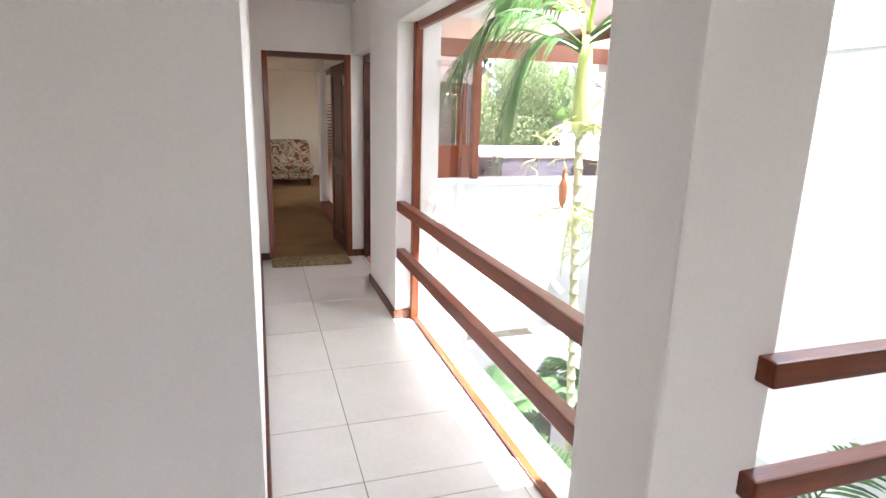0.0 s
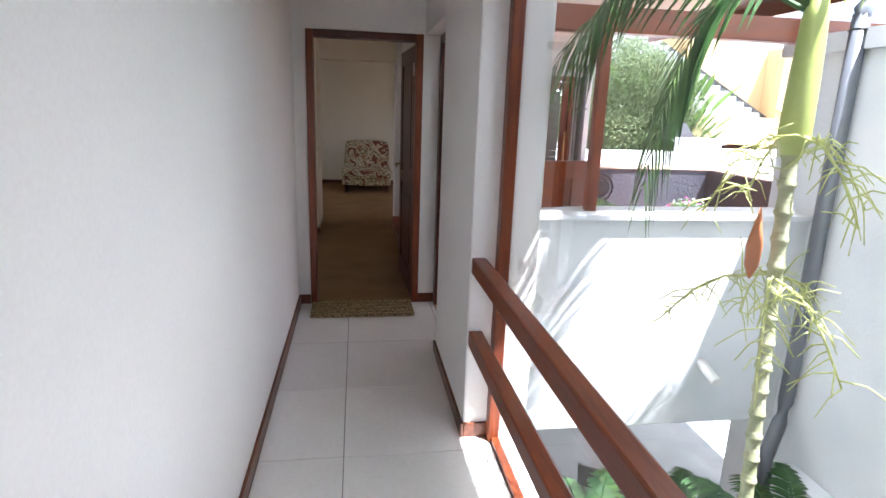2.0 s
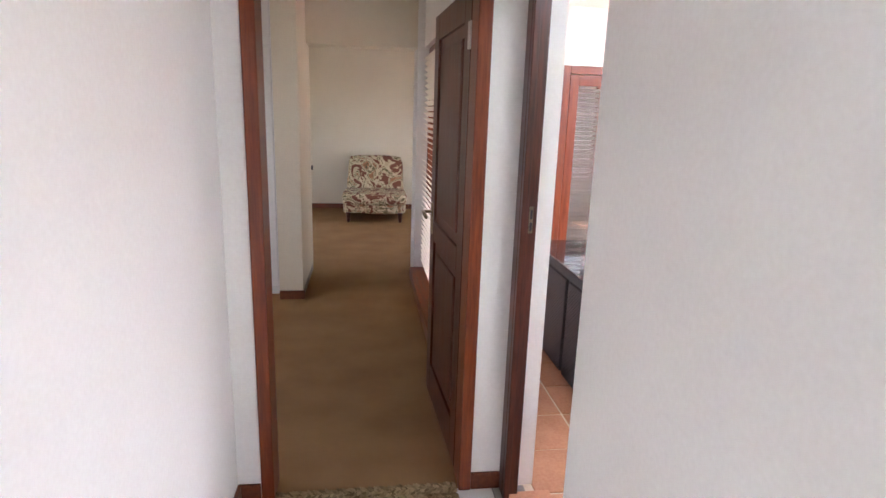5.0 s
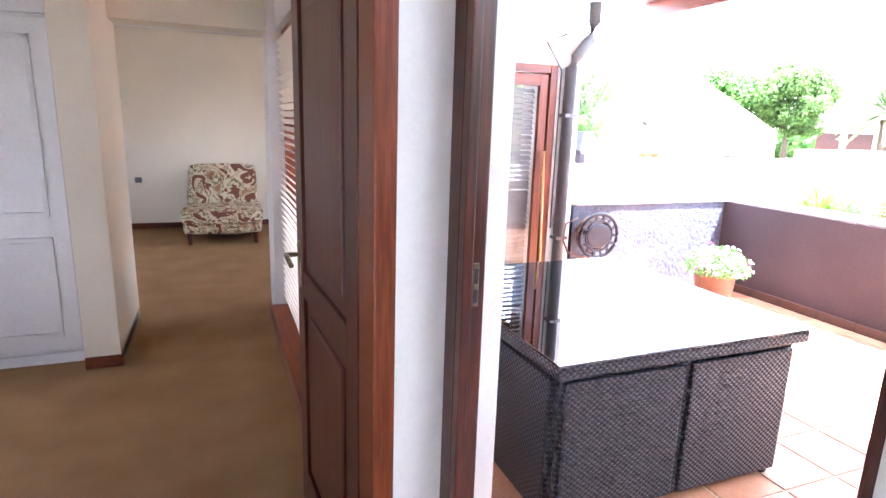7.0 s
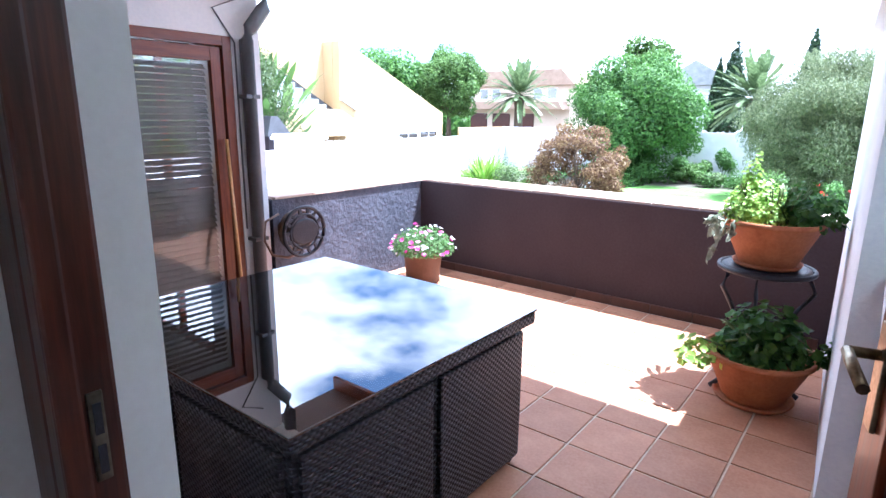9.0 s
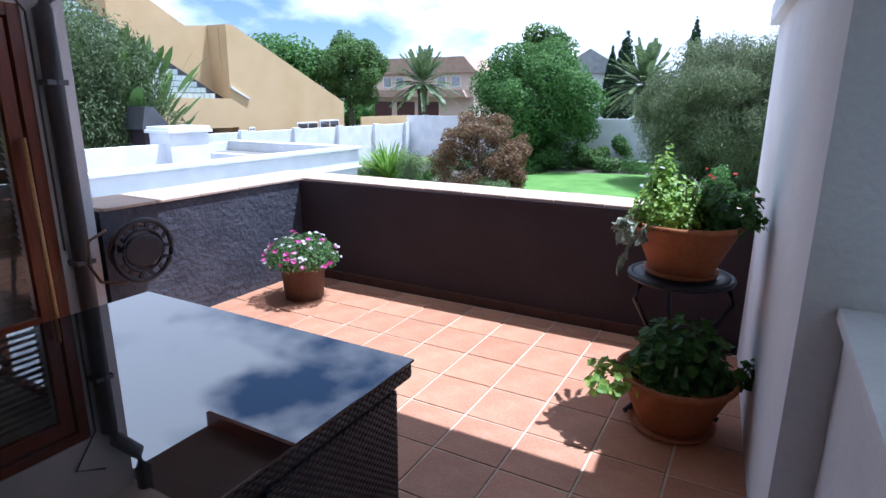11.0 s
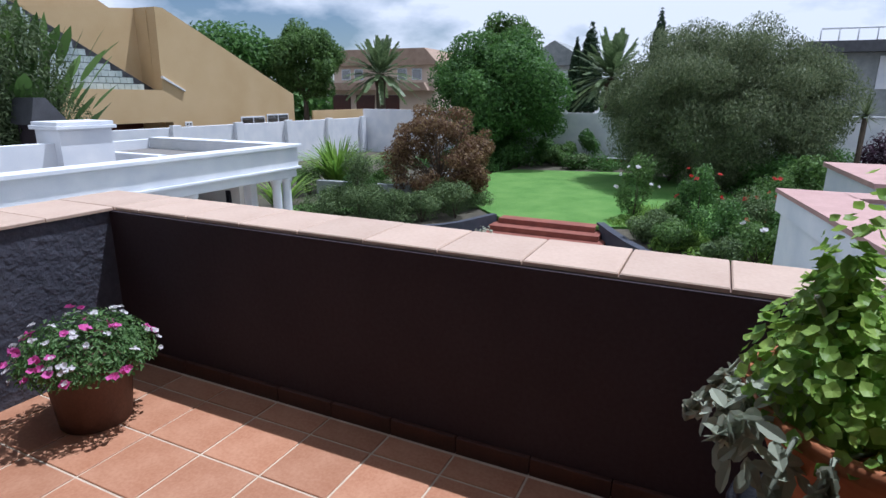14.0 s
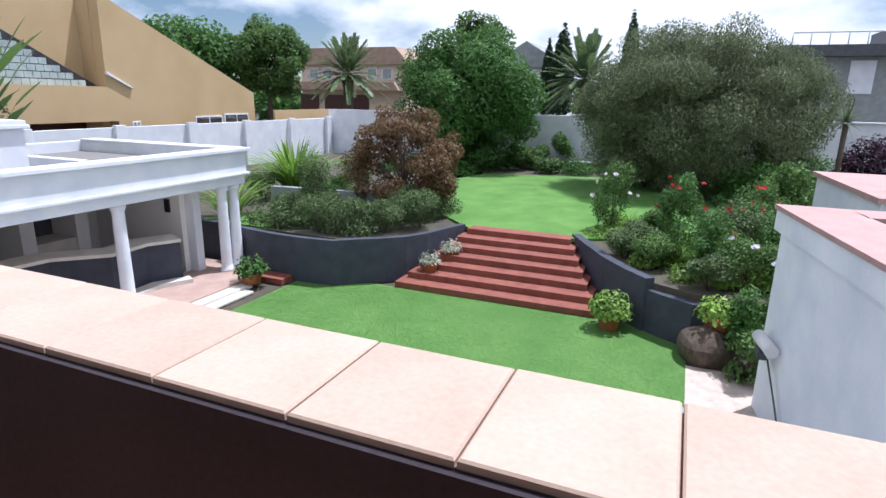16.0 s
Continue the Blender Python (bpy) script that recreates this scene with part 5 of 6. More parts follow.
arrays("foliage", vs, fs, M["lf_olive"], yu)
bush("dark purple leaved shrub beside the yucca", (27.5, 0.6, U), (1.4, 1.6, 1.5), M["lf_purple"], 5000, 0.14, 86)
strap_plant("iris_plant", "upright green sword-leaved clump behind the white wing", (22.6, 2.6, U), 90, 1.3, 0.06, M["lf_mid"], 87, spread=0.45)

# raised beds: shrubs one by one
for i, (x, y, rx, h, mt) in enumerate(((17.0, 15.9, 0.7, 0.55, "lf_lav"), (16.9, 14.9, 0.75, 0.7, "lf_lav"), (17.5, 15.4, 0.6, 1.25, "lf_lav"), (17.1, 14.0, 0.7, 0.55, "lf_lav"), (17.4, 13.3, 0.7, 0.5, "lf_lav"), (18.3, 12.7, 0.7, 0.65, "lf_lav"), (18.9, 13.4, 0.8, 0.6, "lf_lav"),
        (19.0, 16.4, 0.6, 0.7, "lf_green"), (19.4, 18.7, 0.7, 0.6, "lf_mid"), (21.5, 17.0, 0.6, 0.5, "lf_mid"), (23.2, 17.6, 0.8, 0.7, "lf_lav"), (26.4, 16.3, 0.6, 0.65, "lf_lav"), (19.6, 20.5, 0.9, 0.9, "lf_mid"))):
    bush("grey-green lavender bush in the raised bed" if mt == "lf_lav" else "green leafy shrub in the raised bed", (x, y, U - 0.04), (rx, rx, h), M[mt], 2600, 0.085, 100 + i, group="raised bed shrubs", ratio=0.3)
for i, (x, y, rx, h, fl) in enumerate(((20.4, 8.15, 0.62, 1.15, "white_petal"), (18.9, 6.5, 0.62, 1.1, "red_petal"), (18.0, 7.4, 0.6, 0.5, None), (17.3, 6.9, 0.6, 0.45, None), (17.2, 6.0, 0.7, 0.75, None), (18.0, 5.3, 0.7, 0.8, "red_petal"), (16.6, 5.2, 0.7, 0.6, "white_petal"), (19.4, 5.2, 0.7, 0.75, "red_petal"),
        (20.6, 5.6, 0.6, 0.6, None), (21.6, 4.6, 0.6, 0.9, "red_petal"), (16.2, 4.3, 0.7, 0.7, None), (19.2, 7.5, 0.5, 0.35, None), (20.0, 6.9, 0.6, 0.45, None), (17.6, 4.4, 0.8, 0.9, None), (16.2, 5.9, 0.5, 0.4, None))):
    bush("rose bush with scattered blooms in the raised bed" if fl else "low green leafy bush in the raised bed", (x, y, U - 0.06), (rx, rx, h), M[("lf_mid", "lf_green", "lf_lav")[i % 3]], 3600, 0.066, 130 + i, M[fl] if fl else None, 6, group="rose bed shrubs", name="rose_bush" if fl else "shrub", hole=0.5)
for i in range(9):
    strap_plant("iris_plant", "green sword-leaved iris clump in the rose bed", (17.4 + 0.42 * i % 3.1, 6.0 + 0.55 * (i % 4), U - 0.06), 40, 0.65, 0.035, M["lf_lime" if i % 2 else "lf_mid"], 160 + i, group="iris clumps", spread=0.5)
for i, (x, y, rx, h, mt) in enumerate(((33.2, 14.4, 0.7, 0.8, "lf_green"), (33.2, 13.2, 0.8, 0.7, "lf_mid"), (33.3, 12.2, 0.6, 1.0, "lf_green"), (32.2, 13.6, 0.9, 0.5, "lf_mid"), (31.6, 12.2, 0.8, 0.4, "lf_lav"), (33.3, 9.0, 0.8, 0.9, "lf_green"), (30.5, 15.4, 1.0, 0.8, "lf_green"), (33, 17.5, 1.2, 1.2, "lf_green"),
        (30.5, 7.2, 1.2, 0.8, "lf_green"), (28.8, 7.9, 1.0, 0.6, "lf_green"), (26.4, 4.4, 1.1, 0.9, "lf_green"), (24.6, 3.6, 1.0, 0.9, "lf_mid"), (29.5, 3.0, 1.6, 1.2, "lf_green"), (29.5, 6.0, 1.4, 0.9, "lf_green"))):
    bush("green border shrub along the garden wall", (x, y, U - 0.04), (rx, rx, h), M[mt], 2400, 0.12, 180 + i, group="wall border shrubs")


# ---- garden buildings and walls ----
M["slate"] = surface("dark grey roof sheet", (0.05, 0.05, 0.055), (0.09, 0.09, 0.10), 0.5, 4, 40, 0.1)
M["navy"] = surface("dark blue-grey planter paint", (0.045, 0.05, 0.065), (0.075, 0.08, 0.10), 0.75, 3, 40, 0.25, spec=0.25)


def ribbon(pts, thick, z0, z1):
    """An upright band of even thickness along a line on the plan."""
    bm = bm_new()
    P = [Vector((x, y, 0)) for x, y in pts]
    rows = []
    for i, p_ in enumerate(P):
        d = (P[min(i + 1, len(P) - 1)] - P[max(i - 1, 0)]).normalized()
        s = Vector((-d.y, d.x, 0)) * thick * 0.5
        rows.append([bm.verts.new(q) for q in ((p_ + s) + Vector((0, 0, z0)), (p_ + s) + Vector((0, 0, z1)), (p_ - s) + Vector((0, 0, z1)), (p_ - s) + Vector((0, 0, z0)))])
    for a, b in zip(rows, rows[1:]):
        for k in range(4):
            bm.faces.new((a[k], a[(k + 1) % 4], b[(k + 1) % 4], b[k]))
    bm.faces.new(rows[0])
    bm.faces.new(list(reversed(rows[-1])))
    bmesh.ops.recalc_face_normals(bm, faces=bm.faces)
    return bm


def curved_wall(name, label, pts, thick, z0, z1, mat):
    return structure(name, ribbon(pts, thick, z0, z1), mat, label, "wall")


pv = thing("pavilion", "white flat-roofed garden pavilion with round columns and a bar", "pavilion")
X0, X1, Y0, Y1 = 5.0, 16.1, 16.25, 21.6
part("floor", box(X0, 15.95, 15.6, Y1, G, -2.72), M["patio_tile"], pv, "dusty pink tiled floor")
part("front_step", box(X0, 14.9, 15.33, 15.6, G, -2.75, 0.01), M["cream_stone"], pv)
part("front_step", box(X0, 14.6, 15.05, 15.33, G, -2.80, 0.01), M["cream_stone"], pv)
for nm, z0, z1, o in (("beam", -0.66, -0.44, 0.10), ("moulding", -0.44, -0.38, 0.0), ("fascia", -0.38, 0.12, 0.06), ("cornice", 0.12, 0.20, -0.03)):
    part(nm, box(X0, X1 - o, Y0 + o, Y0 + 0.42, z0, z1, 0.012), WO, pv)
    part(nm, box(X1 - 0.42, X1 - o, Y0 + 0.42, Y1, z0, z1, 0.012), WO, pv)
part("roof_deck", box(X0, X1 - 0.42, Y0 + 0.42, Y1, -0.62, -0.12), M["grout_in"], pv, "grey flat roof deck")
part("ceiling", box(X0, X1 - 0.42, Y0 + 0.42, Y1, -0.66, -0.622), M["ceiling"], pv)
part("back_parapet", box(X0, X1, Y1, Y1 + 0.25, -2.72, 0.14), WO, pv)
part("roof_upstand", box(12.6, 12.8, 17.3, Y1, -0.12, 0.14), WO, pv)
for x, y in ((12.7, 16.55), (15.36, 16.5), (15.74, 16.5), (15.74, 18.6)):
    part("column", lathe([(0.17, -2.72), (0.17, -2.66), (0.135, -2.62), (0.13, -2.5), (0.115, -0.85), (0.115, -0.80), (0.15, -0.74), (0.15, -0.66)], 20, at=(x, y, 0)), WO, pv)
part("bar_wall", box(9.0, 15.0, 20.2, 20.4, -2.72, -0.66), W, pv)
part("side_wall", box(14.85, 15.0, 17.3, 20.2, -2.72, -0.66), W, pv)
bar = [(14.45, 17.05), (13.75, 17.4), (12.9, 17.3), (12.1, 18.05), (9.4, 18.3)]
part("bar_front", ribbon(bar, 0.44, -2.72, -1.80), M["navy"], pv, "dark blue-grey counter front")
part("bar_top", ribbon(bar, 0.64, -1.80, -1.73), M["cream_stone"], pv, "cream stone counter top")
part("plinth", ribbon([(14.35, 16.62), (13.7, 16.95), (12.9, 16.85)], 0.3, -2.72, -2.62), M["cream_stone"], pv)
part("fire_place", box(12.35, 12.65, 19.1, 20.2, -2.72, -0.66, 0.01), W, pv, "white plastered barbecue surround")
part("fire_place", box(13.55, 13.85, 19.1, 20.2, -2.72, -0.66, 0.01), W, pv)
part("hearth", box(12.65, 13.55, 19.15, 20.15, -2.72, -1.78, 0.01), M["cream_stone"], pv)
# Dark block paints the shade inside the barbecue niche.
part("grill", box(12.68, 13.52, 19.9, 20.15, -1.78, -1.05, 0.01), M["slate"], pv, "dark block for the shaded barbecue niche")
part("inner_wall", box(9.0, 11.0, 19.6, 19.75, -2.72, -0.66), W, pv)
part("pilaster", box(15.0, 15.22, 17.05, 17.3, -2.72, -0.66, 0.01), WO, pv)
part("speaker", box(14.80, 14.85, 17.6, 17.75, -1.30, -0.98, 0.01), M["iron"], pv)

pr = thing("roof_pier", "white plastered pier with a moulded cap", "pier")
part("shaft", box(11.2, 12.35, 18.4, 19.2, -0.12, 0.72), WO, pr)
part("cap", box(11.12, 12.43, 18.32, 19.28, 0.72, 0.80, 0.015), WO, pr)
part("cap_top", box(11.16, 12.39, 18.36, 19.24, 0.80, 0.88, 0.015), WO, pr)
structure("wall_roof_left", box(2.0, 11.2, 18.6, 18.85, G, 0.45), WO, "white plastered wall beside the pavilion roof", "wall")
um = thing("chimney_cowl", "dark grey pointed metal chimney cowl", "chimney")
part("hood", prism([(12.6, 0.75), (11.7, 0.75), (11.85, 1.35), (12.1, 1.35)], "y", 20.2, 21.0), M["slate"], um)
part("stack", box(11.8, 12.3, 20.3, 20.9, -0.12, 0.75), M["charcoal"], um)

# white wing with red coping, on the other side of the lawn
sw = thing("side_wing", "white plastered single-storey wing with a pinkish red coping", "building")
M["red_coping"] = surface("pinkish red coping paint", (0.38, 0.225, 0.195), (0.48, 0.30, 0.265), 0.7, 3, 40, 0.15)
part("wall", prism([(6.72, 4.10), (13.85, 5.25), (14.15, 2.6), (6.9, 1.6)], "z", G, -0.22), WO, sw)
part("band", prism([(6.70, 4.16), (13.95, 5.33), (14.25, 2.5), (6.88, 1.5)], "z", -0.22, 0.06), WO, sw)
part("coping", prism([(6.70, 4.18), (13.98, 5.36), (13.98, 4.5), (6.70, 3.35)], "z", 0.06, 0.12), M["red_coping"], sw)
part("coping", prism([(13.4, 4.44), (13.98, 4.5), (14.28, 2.45), (13.7, 2.4)], "z", 0.06, 0.12), M["red_coping"], sw)
part("roof_deck", prism([(6.72, 3.35), (13.4, 4.40), (13.7, 2.4), (6.9, 1.6)], "z", 0.03, 0.062), M["slate"], sw)
fl = part("flood_lamp", tube([(13.62, 5.22, -1.72), (13.62, 5.34, -1.72)], 0.06, 14), M["white_paint"], sw, "white wall lamp with a dark grille")
part("tube", tube([(13.62, 5.34, -1.66), (13.05, 5.24, -1.66)], 0.085, 16), M["white_paint"], fl)
part("grille", box(13.22, 13.5, 5.26, 5.38, -1.86, -1.75, 0.015), M["slate"], fl)
part("cable", tube([(13.3, 5.24, -1.86), (12.9, 5.17, -2.2), (12.5, 5.09, -2.6)], 0.012, 6), M["slate"], fl)
fw = thing("far_wing", "white plastered wall end with a pinkish red coping", "building")
part("wall", prism([(15.6, 3.75), (19, 4.0), (19, -3), (15.6, -3)], "z", G, 0.0), WO, fw)
part("coping", prism([(15.5, 3.82), (19.1, 4.08), (19.1, -3.1), (15.5, -3.1)], "z", 0.0, 0.09), M["red_coping"], fw)

# curved charcoal planter walls and the garden wall's piers
arc = [(16.15 + 0.35 * math.sin(math.pi * (y - 12.5) / 4.6) * -1 + (0.25 if y < 13 else 0), y) for y in np.linspace(13.8, 17.1, 12)]
curved_wall("planter_wall_left", "curved dark blue-grey planter wall beside the steps", [(18.9, 11.75), (18.2, 11.98), (17.5, 12.2), (16.98, 12.48), (16.62, 12.85), (16.3, 13.3)] + arc, 0.16, G, U + 0.08, M["navy"])
curved_wall("planter_wall_right", "dark blue-grey planter wall beside the steps", [(19.2, 8.84), (18.3, 8.38), (17.3, 7.82), (16.65, 7.35), (16.15, 6.9)], 0.2, G, U + 0.06, M["navy"])
curved_wall("planter_wall_low", "low dark blue-grey planter wall by the lower lawn", [(16.3, 7.0), (16.0, 6.6), (15.72, 6.12), (15.9, 5.7)], 0.2, G, -2.02, M["navy"])
curved_wall("planter_wall_tan", "low grey-beige stone planter wall in the raised bed", [(19.0, 18.0), (19.2, 16.6), (19.3, 15.2), (20.2, 14.9)], 0.22, U - 0.1, -1.25, M["paving"])
curved_wall("planter_wall_grey", "low grey stone wall by the upper lawn", [(22.4, 15.2), (24.4, 15.9), (26.4, 15.6)], 0.25, U - 0.1, U + 0.45, M["paving"])
structure("planter_wall_side", box(16.2, 16.39, 17.0, 25.8, G, U + 0.06), M["navy"], "dark blue-grey retaining wall beside the pavilion", "wall")
for i in range(7):
    x = 13.3 + 3.37 * i
    structure("pier_garden_%d" % (i + 1), box(x, x + 0.42, 25.82, 26.0, G, 0.24, 0.01), WO, "white plastered pier of the garden wall", "pier")
structure("coping_garden_east", box(34.22, 34.62, -8, 12.0, 0.65, 0.72, 0.01), WO, "white coping on the garden wall", "coping")
structure("niche_surround", box(34.12, 34.3, 9.3, 11.9, U, 0.45, 0.02), WO, "white plastered panel on the garden wall", "wall")
mk = thing("wall_ornament", "small dark oval ornament on the white garden wall", "ornament")
bm = lathe([(0.02, 0.10), (0.13, 0.07), (0.19, 0.0), (0.19, -0.03)], 20)
bmesh.ops.transform(bm, matrix=Matrix.Rotation(radians(-90), 4, "Y") @ Matrix.Diagonal((1.35, 1, 1, 1)), verts=bm.verts)
part("plaque", bm, M["slate"], mk)
mk.matrix_basis = pose(34.10, 10.55, -0.65)
bs = thing("garden_basin", "low red brick basin in front of the white panel", "basin")
part("wall", box(33.2, 34.12, 9.5, 11.7, U - 0.05, U + 0.32, 0.02), M["brick_red"], bs)
part("rim", box(33.12, 34.12, 9.42, 11.78, U + 0.32, U + 0.38, 0.01), M["paving"], bs)


def clay_pot(label, at, r, h, mat, n, size, seed, spread=1.5):
    p_ = thing("flower_pot", label, "potted plant", "garden pots", pose(*at))
    part("pot", lathe(bowl_profile(r * 0.7, r, h), 22), M["clay"], p_)
    part("soil", lathe([(r * 0.86, h - 0.05), (r * 0.88, h - 0.035)], 16), M["soil"], p_)
    arrays("foliage", *leaf_cloud(random.Random(seed), n, dome(0, 0, h - 0.04, r * spread, r * spread, r * spread * 1.2, 0.4), size), mat, p_)


clay_pot("terracotta pot of pale green leaves at the foot of the steps", (15.95, 7.55, G), 0.25, 0.34, M["lf_lime"], 700, 0.10, 300, 1.75)
clay_pot("terracotta pot of grey leaves on the brick steps", (17.05, 11.85, G + 0.286), 0.2, 0.22, M["sage"], 240, 0.08, 301)
clay_pot("terracotta pot of grey leaves on the brick steps", (17.75, 11.62, G + 0.43), 0.2, 0.24, M["sage"], 240, 0.08, 302)
clay_pot("terracotta pot of green leaves beside the pavilion steps", (14.95, 15.4, -2.76), 0.26, 0.26, M["geranium_dark"], 420, 0.10, 303, 1.6)
clay_pot("terracotta pot of flowering leaves on the brown rock", (15.38, 5.72, G + 0.50), 0.26, 0.26, M["geranium"], 420, 0.09, 304, 1.5)
bush("bright green leafy bush at the lawn corner", (14.6, 5.3, G), (0.55, 0.5, 0.55), M["lf_mid"], 2400, 0.08, 305)
bush("green leafy bush against the white wing", (15.35, 5.15, G), (0.6, 0.5, 0.95), M["lf_green"], 2400, 0.08, 306)
rk = thing("garden_rock", "brown weathered rock beside the lawn", "rock")
bm = bm_new()
bmesh.ops.create_icosphere(bm, subdivisions=3, radius=0.35)
for v in bm.verts:
    v.co = Vector((v.co.x * 1.1, v.co.y, v.co.z * 0.9)) * (1 + 0.25 * noise.noise(v.co * 3))
part("stone", bm, M["bark"], rk, at=pose(15.28, 5.85, G + 0.20) @ Matrix.Scale(1.3, 4))
structure("path_lawn_edge", box(13.0, 14.85, 5.0, 6.15, G - 0.05, G + 0.006), M["pale_brick"], "pale pinkish brick paving at the lawn corner", "path")
structure("path_pavilion", box(15.3, 15.95, 14.85, 15.6, G, G + 0.14, 0.01), M["brick_red"], "red brick step before the pavilion", "step")
structure("patio_lower", box(6.5, 13.4, 5.3, 15.6, G - 0.1, G - 0.004), M["paving"], "grey paving below the terrace", "paving")

# ochre neighbouring house
oh = thing("ochre_house", "ochre rendered neighbouring house with a steep sloping gable", "house")
part("gable_wall", prism([(30.0, G), (30.0, 1.48), (22.0, 4.95), (21.6, 4.95), (21.55, 1.62), (12.0, 1.62), (12.0, 0.27), (21.9, 0.27), (21.9, G)], "y", 28.0, 28.5), M["ochre"], oh)
part("tower_wall", prism([(21.6, 0.27), (21.6, 4.95), (12.0, 3.9), (12.0, 0.27)], "y", 29.2, 29.6), M["ochre"], oh)
part("tower_side", box(21.55, 21.95, 28.5, 29.6, G, 4.95), M["ochre"], oh)
part("upper_block", prism([(18.2, 0.27), (18.2, 7.2), (23.5, 4.4), (23.5, 0.27)], "y", 31.5, 36), M["ochre"], oh)
# Dark sheet stands for the shade in the open recess below the band.
part("garage_back", box(12.0, 21.9, 29.5, 29.7, G, 0.4), M["wood_dark"], oh)
M["roof_tile"] = surface("pale green-grey roof tile", (0.28, 0.34, 0.33), (0.48, 0.54, 0.52), 0.6, 3, 40, 0.2, per=0.08)
bm = bm_new()
A_, B_, C_ = (12.0, 28.48, 1.62), (21.55, 28.48, 1.62), (12.0, 29.05, 7.1)
bm.faces.new([bm.verts.new(q) for q in (A_, B_, C_)])
bmesh.ops.solidify(bm, geom=bm.faces[:], thickness=0.06)
rf = part("tile_roof", bm, M["slate"], oh)
bm = bm_new()
for j in range(22):
    f0 = j / 22
    z_, y_ = 1.62 + 5.48 * f0, 28.45 + 0.57 * f0
    x_ = 12.0 + 0.15 * (j % 2)
    while x_ + 0.3 < 21.5 - 9.5 * (f0 + 0.04):
        bx(bm, x_, x_ + 0.28, y_ - 0.045, y_ - 0.01, z_, z_ + 0.22)
        x_ += 0.30
part("roof_tiles", bm, M["roof_tile"], rf)
part("sill_cap", prism([(21.55, 2.2), (22.65, 1.62), (22.65, 1.56), (21.55, 2.1)], "y", 27.9, 28.02), M["plaster_out"], oh)
for x0, x1, z0, z1 in ((25.9, 27.6, -0.25, 0.38), (27.75, 29.45, -0.12, 0.46), (22.5, 22.9, 0.05, 0.25)):
    w_ = part("window", box(x0, x1, 27.97, 28.01, z0, z1, 0.01), M["plaster_out"], oh)
    h_ = (x0 + x1) / 2
    part("pane", box(x0 + 0.07, h_ - 0.04, 27.955, 27.975, z0 + 0.07, z1 - 0.07), M["black_glass"], w_)
    part("pane", box(h_ + 0.04, x1 - 0.07, 27.955, 27.975, z0 + 0.07, z1 - 0.07), M["black_glass"], w_)
part("fence", box(30.4, 35.5, 27.0, 27.1, G, 0.62), M["ochre"], thing("garden_fence", "tan wooden fence panel beyond the garden wall", "fence"))
part("panel", box(35.6, 39.5, 27.0, 27.1, G, 0.55), M["slate"], thing("garden_fence", "dark fence panel below the date palm", "fence"))

# far houses
fh = thing("pink_house", "pale pink two-storey house with a tiled roof", "house")
M["pink_wall"] = surface("pale pink render", (0.62, 0.49, 0.38), (0.70, 0.57, 0.46), 0.9, 1, 20, 0.1)
M["tan_roof"] = surface("tan clay roof", (0.30, 0.20, 0.14), (0.42, 0.30, 0.22), 0.8, 2, 20, 0.3)
part("wall", box(60, 66, 34, 47, G, 4.6), M["pink_wall"], fh)
part("roof", prism([(33.3, 4.6), (47.7, 4.6), (46, 6.3), (35, 6.3)], "x", 59.4, 66.5), M["tan_roof"], fh)
part("lower_roof", prism([(34.0, 2.0), (47.7, 2.0), (47.2, 2.8), (34.5, 2.8)], "x", 58.2, 60), M["tan_roof"], fh)
for y, z in ((45.3, 3.1), (43.6, 3.1), (38.0, 3.1), (36.2, 3.1)):
    w_ = part("window", box(59.93, 60.0, y - 0.6, y + 0.6, z, z + 1.2), M["plaster_out"], fh)
    part("pane", box(59.91, 59.94, y - 0.5, y + 0.5, z + 0.1, z + 1.1), M["black_glass"], w_)
for y in (46.0, 42.8, 39.6):
    part("garage_door", box(59.9, 60.0, y - 1.2, y + 1.2, -0.5, 1.5), M["wood_dark"], fh)
dh = thing("modern_house", "dark grey flat-roofed house with a roof rail", "house")
part("wall", box(45, 55, -14, 1.6, G, 4.0), M["paving"], dh)
part("roof", box(44.0, 56, -15, 2.4, 4.0, 4.6), M["slate"], dh)
part("window", box(44.9, 45.0, -2.6, -1.4, 2.0, 3.8), M["plaster_out"], dh)
part("roof_box", box(46, 50, -10, -3.2, 4.6, 5.6), M["slate"], dh)
for k in range(6):
    part("rail_post", tube([(44.5, -2.8 + k * 0.9, 4.6), (44.5, -2.8 + k * 0.9, 5.3)], 0.04, 6), M["plaster_out"], dh)
part("rail", tube([(44.5, -2.8, 5.3), (44.5, 1.7, 5.3)], 0.05, 6), M["plaster_out"], dh)
wr = thing("white_house", "white gabled house between the far trees", "house")
part("wall", box(58, 64, 17.5, 24, G, 4.2), WO, wr)
part("roof", prism([(17.0, 4.2), (24.5, 4.2), (20.75, 6.4)], "x", 57.5, 64.5), M["paving"], wr)

# distant belt of trees
g = np.random.default_rng(400)
C, R = [], []
for k in range(150):
    a = radians(-75 + 165 * k / 150) + g.normal() * 0.01
    d_ = g.uniform(85, 125)
    h_ = g.uniform(3.2, 6.2)
    C.append((6 + d_ * math.cos(a), 6 + d_ * math.sin(a), -2 + h_ * 0.5))
    R.append((g.uniform(3, 6), g.uniform(3, 6), h_ * 0.62))
V, F = blades(g, 42000, C, R, 1.1, 0.6, hole=0.1, hs=0.15)
tagged(arrays("distant_trees", V, F, M["lf_green"]), "belt of distant green suburban trees on the horizon", "trees", kind="stuff")


